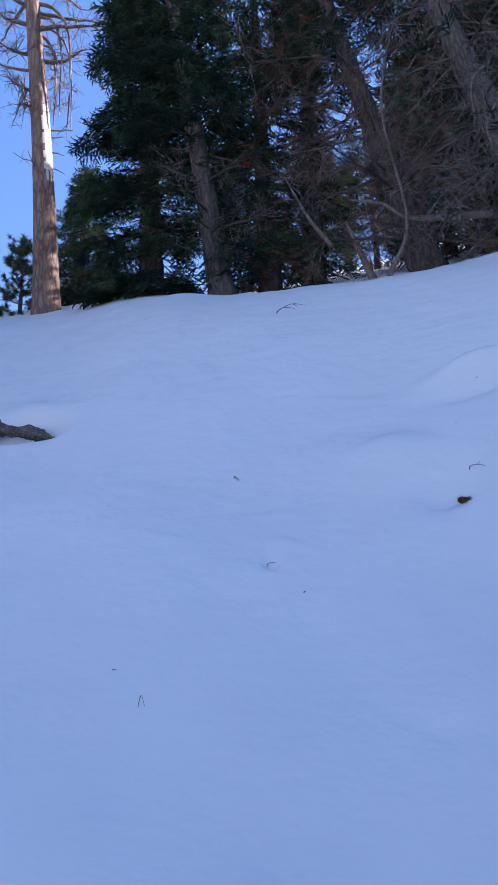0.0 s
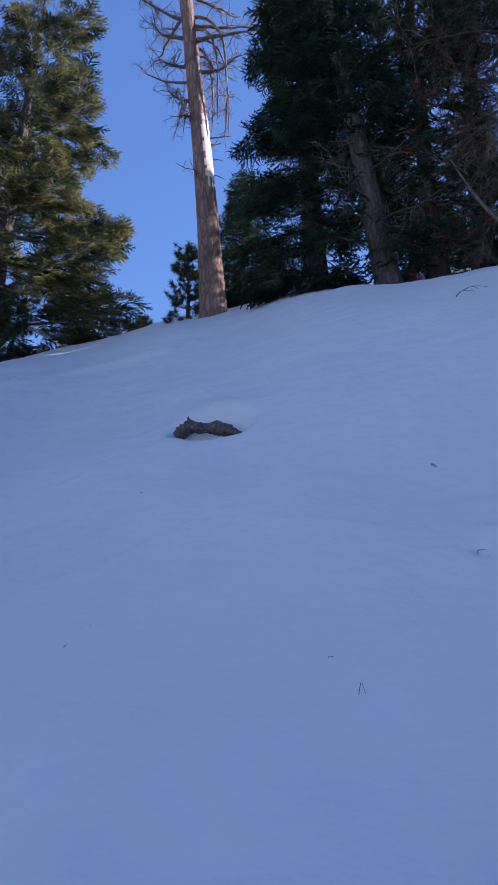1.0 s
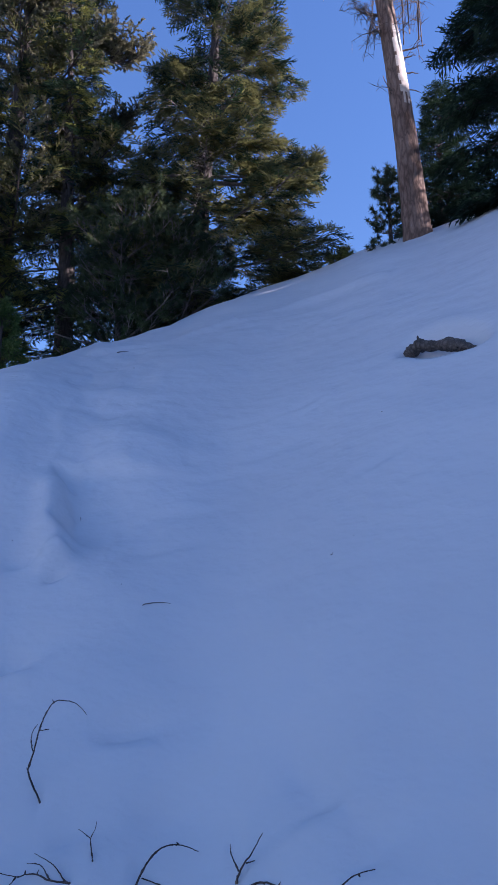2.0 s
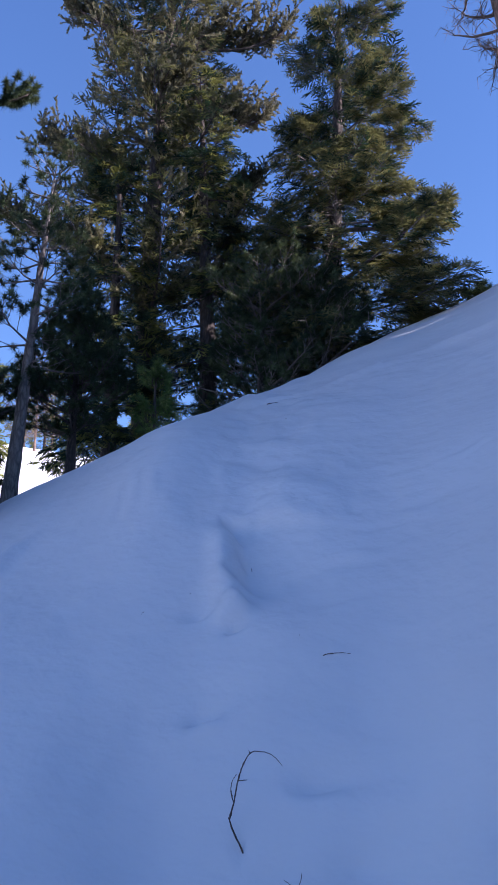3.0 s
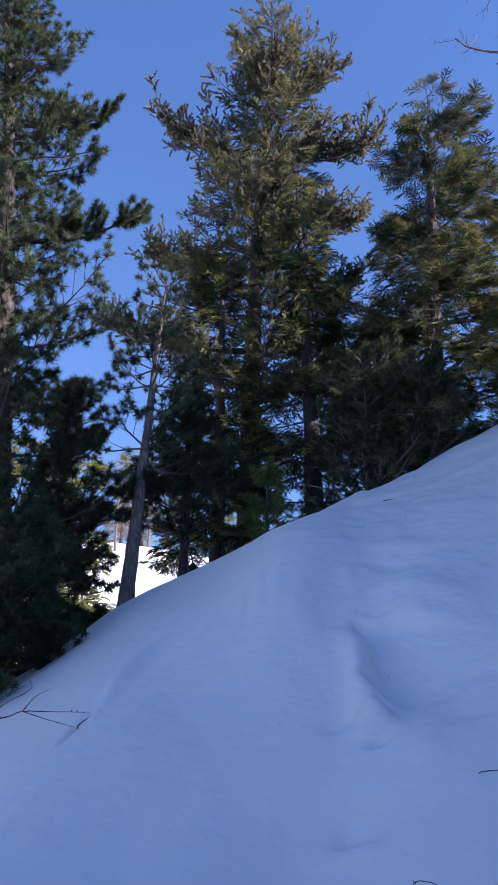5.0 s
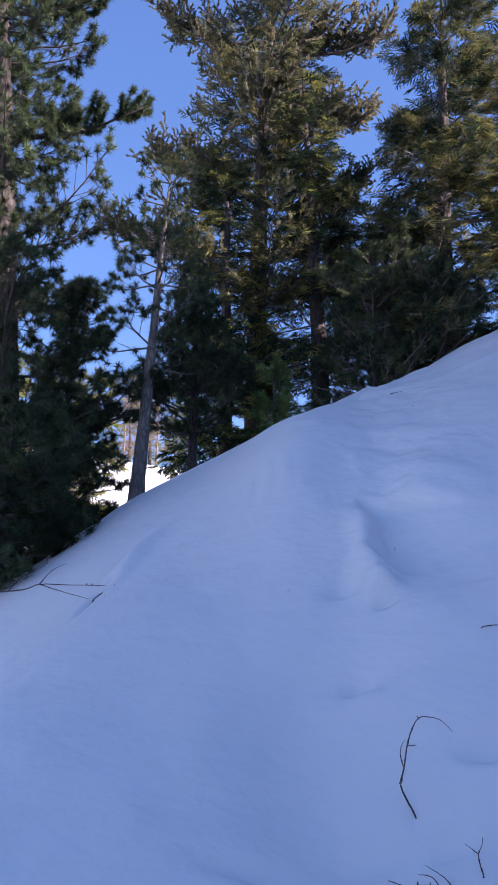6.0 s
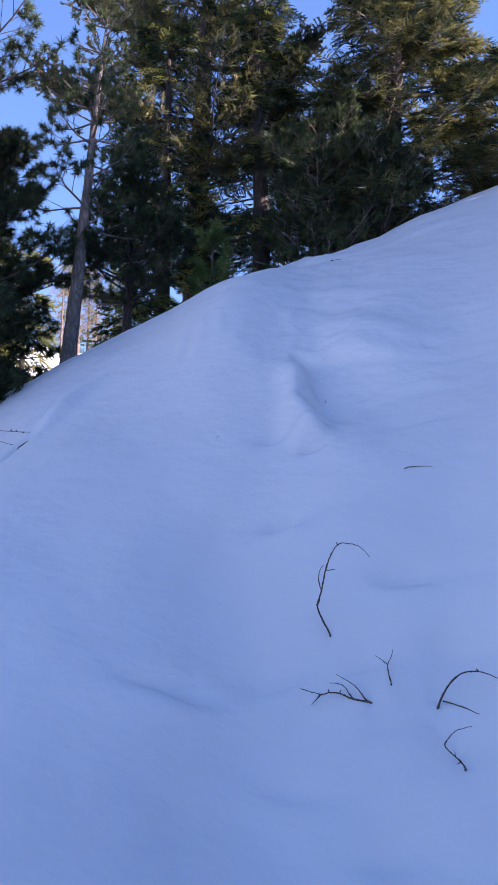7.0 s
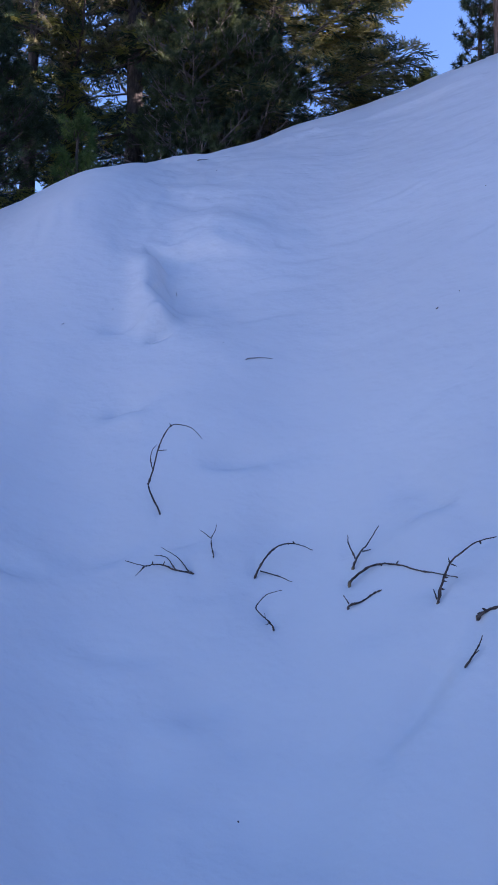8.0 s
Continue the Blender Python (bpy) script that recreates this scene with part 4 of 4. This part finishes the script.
far_bare = tree("bare_tree", "distant leafless russet tree on the far slope", "tree", xy(60.8, 30), (-26.8, 14.8, 10.2), 0.1, 1.6, "bare", 71, LIMB_DEAD, TAN, LIMB_DEAD,
                0.15, 1.0, 16, 5, 0.4, 0.5, 0.0, 0.2, 0.6, 1.0, apart=False)
for th, r, turn, k in ((56.2, 88, 40, 1.5), (57.4, 84, 100, 1.4), (60, 34, 160, 0.8), (55.0, 90, 220, 1.4), (63, 32, 20, 1.0)):
    bx, by = xy(th, r)
    copy_thing(far_bare, Matrix.Translation((bx, by, ground_at(bx, by))) @ Matrix.Rotation(radians(turn), 4, 'Z') @ Matrix.Scale(k, 4))


# ---- small things on the snow ----
def sprig(name, label, foot, bearing, radius, stems):
    """A dead twig that stands across the given bearing. Each stem: places to the right of and above the foot; the first is the main one."""
    rng = np.random.RandomState(int(abs(foot[0] * 1000 + foot[1] * 77)) % 9999)
    across = np.array([math.cos(radians(bearing)), math.sin(radians(bearing)), 0.0])
    ahead = np.array([-math.sin(radians(bearing)), math.cos(radians(bearing)), 0.0])
    root = new(name)
    root.location = foot
    for k, stem in enumerate(stems):
        p = np.array([across * u + np.array([0, 0, v]) for u, v in stem])
        dep = np.zeros(len(p))
        for i in range(len(p)):
            for step_in in range(60):
                g = np.array(foot) + p[i] - ahead * dep[i]
                if g[2] > ground_at(g[0], g[1]) + 0.4 * radius:
                    break
                dep[i] += 0.006
        if k == 0:
            p = np.concatenate([[p[0] * 1.0 + ahead * 0.03 - np.array([0, 0, 0.03])], p])
            dep = np.concatenate([[0.0], dep])
        p = p - ahead * dep[:, None]
        n = 5 * len(p)
        t = np.linspace(0, len(p) - 1, n)
        i = np.clip(t.astype(int), 0, len(p) - 2)
        f = (t - i)[:, None]
        m = np.gradient(p, axis=0)
        q = hermite(f, 1.0, p[i], p[i + 1], m[i], m[i + 1]) + rng.normal(size=(n, 3)) * radius * 0.12
        main = k == 0
        rad = np.linspace(0.95 * radius if main else radius * 0.55, radius * (0.28 if main else 0.22), n)
        rad = rad * (1 + 0.55 * (rng.uniform(size=n) > 0.88))
        acc = Acc()
        tube(acc, q, rad, 7, True, 0.12, rng)
        if main and radius > 0.0046:
            for j in range(3):
                c = q[rng.randint(3, n - 1)]
                d = unit(rng.normal(size=3) + np.array([0, 0, 0.5]))
                tube(acc, np.array([c, c + d * radius * 1.6, c + d * radius * 2.6]), [radius * 0.75, radius * 0.6, radius * 0.25], 5, True)
        acc.object("stem" if main else "side_twig", TWIG, root, smooth=True)
        if main and radius > 0.0046:
            foot_bark = Acc()
            tube(foot_bark, q[2:7], rad[2:7] * np.array([1.35, 1.25, 1.35, 1.15, 0.9]), 7, True, 0.3, rng)
            foot_bark.object("bark_flake", TWIG_CUT if radius > 0.005 else TWIG, root, "frayed bark at the foot", smooth=False)
    return tagged(root, label, name.replace("_", " "), "dead brushwood in the snow" if "twig" in name else "")


sprig("dead_twig", "tall arched dead stem standing in the snow", (-2.787, 2.748, 1.060), 40.6, 0.0045, [[(0.0, 0.0), (-0.05, 0.106), (-0.036, 0.178), (-0.019, 0.262), (0.0, 0.322), (0.034, 0.372), (0.077, 0.377), (0.125, 0.363), (0.166, 0.322)], [(-0.036, 0.175), (-0.048, 0.226), (-0.043, 0.262), (-0.026, 0.288)], [(-0.019, 0.264), (0.019, 0.267)], [(-0.05, 0.103), (-0.058, 0.127)], [(0.034, 0.368), (0.026, 0.382)]])
sprig("dead_twig", "forked dead twig lying low on the snow", (-2.518, 2.646, 0.831), 38.0, 0.0047, [[(0.0, 0.0), (-0.071, 0.013), (-0.116, 0.029), (-0.156, 0.031), (-0.187, 0.024), (-0.265, 0.042)], [(-0.187, 0.024), (-0.222, -0.016)], [(-0.016, 0.007), (-0.06, 0.058), (-0.129, 0.098)], [(-0.067, 0.013), (-0.105, 0.058), (-0.153, 0.067)], [(-0.116, 0.029), (-0.111, 0.044)]])
sprig("dead_twig", "small y-shaped dead twig in the snow", (-2.475, 2.717, 0.897), 36.6, 0.0032, [[(0.0, 0.0), (-0.007, 0.036), (-0.011, 0.07), (0.004, 0.103), (0.007, 0.128)], [(-0.011, 0.07), (-0.04, 0.092), (-0.058, 0.103)]])
sprig("dead_twig", "bowed dead stem bent over the snow", (-2.294, 2.746, 0.829), 33.6, 0.0047, [[(0.0, 0.0), (0.022, 0.048), (0.057, 0.098), (0.098, 0.125), (0.138, 0.131), (0.182, 0.123), (0.219, 0.107)], [(0.018, 0.022), (0.083, 0.009), (0.138, -0.009)]])
sprig("dead_twig", "thin curled dead twig in the snow", (-2.103, 2.583, 0.673), 32.2, 0.0032, [[(0.0, 0.0), (-0.016, 0.02), (-0.044, 0.044), (-0.063, 0.065), (-0.054, 0.085), (-0.028, 0.113), (-0.004, 0.123), (0.026, 0.131)], [(-0.028, 0.028), (-0.032, 0.048)], [(-0.012, 0.016), (-0.028, 0.008)]])
sprig("dead_twig", "forked dead stub poking from the snow", (-1.890, 2.772, 0.896), 26.6, 0.0052, [[(0.0, 0.0), (0.021, 0.045), (0.049, 0.082), (0.087, 0.146)], [(0.006, 0.025), (-0.019, 0.076), (-0.023, 0.107)], [(0.031, 0.051), (0.06, 0.06)]])
sprig("dead_twig", "long bowed dead stem touching the snow", (-1.869, 2.705, 0.843), 26.8, 0.0052, [[(0.0, 0.0), (0.04, 0.038), (0.09, 0.064), (0.155, 0.07), (0.221, 0.058), (0.281, 0.052), (0.336, 0.046)], [(0.155, 0.07), (0.161, 0.082)]])
sprig("dead_twig", "short dark dead stub in the snow", (-1.830, 2.623, 0.769), 26.9, 0.0047, [[(0.0, 0.0), (0.043, 0.018), (0.082, 0.047), (0.107, 0.06)], [(0.0, 0.008), (-0.019, 0.035)]])
sprig("dead_twig", "knotty dead stem leaning from the snow", (-1.509, 2.601, 0.814), 20.7, 0.0052, [[(0.0, 0.0), (0.011, 0.057), (0.035, 0.121), (0.072, 0.158), (0.118, 0.191), (0.173, 0.208)], [(0.011, 0.066), (0.026, 0.063)], [(0.039, 0.118), (0.055, 0.112)], [(-0.004, 0.007), (-0.015, 0.039)], [(0.035, 0.121), (0.029, 0.136)]])
sprig("dead_twig", "thick mossy dead stem at the snow surface", (-1.369, 2.565, 0.785), 18.0, 0.0064, [[(0.0, 0.0), (0.025, 0.021), (0.061, 0.036), (0.102, 0.046), (0.164, 0.043)]])
sprig("dead_twig", "short knotted dead twig in the snow", (-1.365, 2.440, 0.661), 18.9, 0.0043, [[(0.0, 0.0), (0.022, 0.031), (0.034, 0.056), (0.046, 0.085)], [(0.025, 0.034), (0.036, 0.044)]])
sprig("stick", "thin dark stick lying on the snow", (-2.863, 3.459, 1.847), 34.7, 0.0032, [[(0.0, 0.0), (0.045, 0.011), (0.096, 0.014), (0.136, 0.009)]])
sprig("pine_needles", "pair of dry pine needles stuck in the snow", (-0.613, 3.555, 1.858), 8.7, 0.0022, [[(0.0, 0.0), (0.011, 0.042), (0.025, 0.002)]])
sprig("dead_twig", "reddish bare twig bowed on the snow", (-0.104, 6.263, 4.879), 1.9, 0.0043, [[(0.0, 0.0), (0.041, 0.046), (0.133, 0.083), (0.248, 0.062)], [(0.062, 0.054), (0.124, 0.046), (0.153, 0.017)], [(0.133, 0.083), (0.186, 0.046)], [(0.008, 0.008), (-0.008, 0.029)]])
sprig("dead_twig", "thin dark twig lying on the snow", (0.907, 4.452, 2.977), -11.6, 0.0029, [[(0.0, 0.0), (0.038, 0.009), (0.076, -0.003)], [(0.038, 0.009), (0.052, 0.023)]])
sprig("dead_twig", "tiny twig stuck in the snow hollow", (-3.667, 3.851, 2.386), 40.0, 0.0029, [[(0.0, 0.0), (-0.003, 0.018)]])
sprig("bare_branch", "bare dark branch reaching over the snow", (-5.280, 2.313, 2.178), 62.6, 0.0058, [[(-0.408, -0.078), (-0.111, -0.041), (0.0, 0.0), (0.185, 0.004), (0.408, 0.011)], [(0.0, 0.0), (0.148, -0.041), (0.308, -0.078)], [(0.0, 0.0), (0.044, 0.063), (0.082, 0.1), (0.156, 0.141)], [(-0.185, -0.048), (-0.111, 0.037), (0.03, 0.13), (0.022, 0.185)], [(-0.408, 0.019), (-0.259, -0.019), (-0.111, -0.041)]])
sprig("stick", "dark stick end under a lip of snow", (-5.309, 2.730, 2.122), 58.8, 0.0058, [[(0.0, 0.0), (0.054, 0.046), (0.132, 0.097)], [(0.039, -0.023), (0.07, 0.015)]])
sprig("stick", "dark stick on the crest of the snow", (-5.201, 5.914, 4.425), 37.5, 0.0058, [[(0.0, 0.0), (0.109, 0.016)]])
sprig("pine_needles", "tiny dark needle on the snow", (-0.745, 3.675, 2.002), 10.6, 0.0022, [[(0.0, 0.0), (0.019, 0.0)]])
sprig("dead_twig", "small dark sprig on the snow", (-0.326, 4.597, 3.040), 2.6, 0.0029, [[(0.0, 0.0), (0.012, -0.009), (0.03, -0.024)], [(0.0, -0.015), (0.015, -0.003)]])
sprig("dead_twig", "small dark twig on the snow", (-0.136, 4.121, 2.470), -0.1, 0.0022, [[(0.0, 0.0), (0.023, 0.008), (0.037, 0.005)]])


def chip(x, y, size, seed):
    """A small flake of bark."""
    rng = np.random.RandomState(seed)
    bm = bmesh.new()
    bmesh.ops.create_icosphere(bm, subdivisions=1, radius=size)
    for v in bm.verts:
        v.co = Vector((v.co.x * 1.4, v.co.y * 0.8, v.co.z * 0.5)) * float(rng.uniform(0.7, 1.3))
    me = bpy.data.meshes.new("bark_chip")
    bm.to_mesh(me)
    bm.free()
    me.materials.append(TWIG)
    ob = new("bark_chip", me)
    ob.location = (x, y, ground_at(x, y) + size * 0.2)
    ob.rotation_euler = (0.7, 0, rng.uniform(0, 6))
    return tagged(ob, "small dark flake of bark on the snow", "bark flake", "flakes on the snow")


for k, (x, y) in enumerate([(-0.307, 4.587), (0.029, 3.986), (1.116, 4.949), (-3.981, 3.229), (-1.892, 3.856), (-1.975, 3.778), (-4.622, 5.461), (-1.873, 2.065), (-3.027, 3.481), (-3.818, 3.461), (-3.982, 3.240), (-1.973, 3.784), (-2.029, 4.678), (0.912, 4.696)]):
    chip(x, y, 0.004 if k not in (0, 1, 2, 6) else 0.006, 900 + k)


def litter(x, y):
    """A clump of dry brown needles and a cone scale in a melt hole."""
    rng = np.random.RandomState(910)
    root = new("needle_litter")
    z = ground_at(x, y)
    root.location = (x, y, z)
    a = Acc()
    its = [(np.array([rng.normal() * 0.014, rng.normal() * 0.010, 0.006 + abs(rng.normal()) * 0.01]), rng.normal(size=3) + np.array([0.5, 0, 0.3]), rng.normal(size=3), rng.uniform(0.015, 0.03)) for _ in range(26)]
    scatter(a, "pine", its, rng)
    a.object("needles", RUST, root)["kind"] = "stuff"
    b = Acc()
    tube(b, np.array([[-0.02, 0, 0.0], [0, 0.003, 0.008], [0.022, 0, 0.006]]), [0.005, 0.007, 0.004], 7, True, 0.15, rng)
    b.object("twig_piece", TWIG_CUT, root)
    return tagged(root, "clump of brown needles melted into the snow", "needle litter")


litter(0.84, 4.34)


def fallen_log():
    """The broken limb in its hollow."""
    rng = np.random.RandomState(920)
    root = new("fallen_log")
    foot = np.array([-1.82, 5.33, 3.625])
    root.location = foot
    ac = unit(np.array([0.56, -0.20, -0.15]))
    up = np.array([0, 0, 1.0])
    p = np.array([ac * -0.31 - up * 0.05, ac * -0.20 + up * 0.025, ac * -0.08 + up * 0.02, ac * 0.06 + up * 0.025, ac * 0.17 + up * 0.005, ac * 0.29 - up * 0.04])
    t = np.linspace(0, 5, 40)
    i = np.clip(t.astype(int), 0, 4)
    m = np.gradient(p, axis=0)
    q = hermite((t - i)[:, None], 1.0, p[i], p[i + 1], m[i], m[i + 1])
    rad = 0.041 + 0.006 * np.sin(t * 2.3) + 0.004 * np.sin(t * 7.1) + 0.003 * rng.normal(size=40)
    a = Acc()
    tube(a, q, rad, 16, True, 0.13, rng)
    a.object("stem", BARK_LOG, root, "weathered grey broken limb")
    b = Acc()
    c = p[1]
    tube(b, np.array([c, c + up * 0.035 - ac * 0.005, c + up * 0.075 - ac * 0.012]), [0.02, 0.015, 0.006], 8, True, 0.15, rng)
    b.object("stub", BARK_LOG, root)
    d = Acc()
    for k in range(16):
        c = along(q, rng.uniform(0.3, 0.95))
        e = unit(np.array([rng.normal() * 0.4, -0.6, -0.7 + rng.normal() * 0.3]))
        tube(d, np.array([c, c + e * 0.03, c + e * 0.055]), [0.014, 0.010, 0.003], 6, True, 0.2, rng)
    d.object("loose_bark", BARK_FIR, root, "dark flaking bark")["kind"] = "stuff"
    return tagged(root, "weathered broken limb lying in a hollow of the snow", "log")


fallen_log()
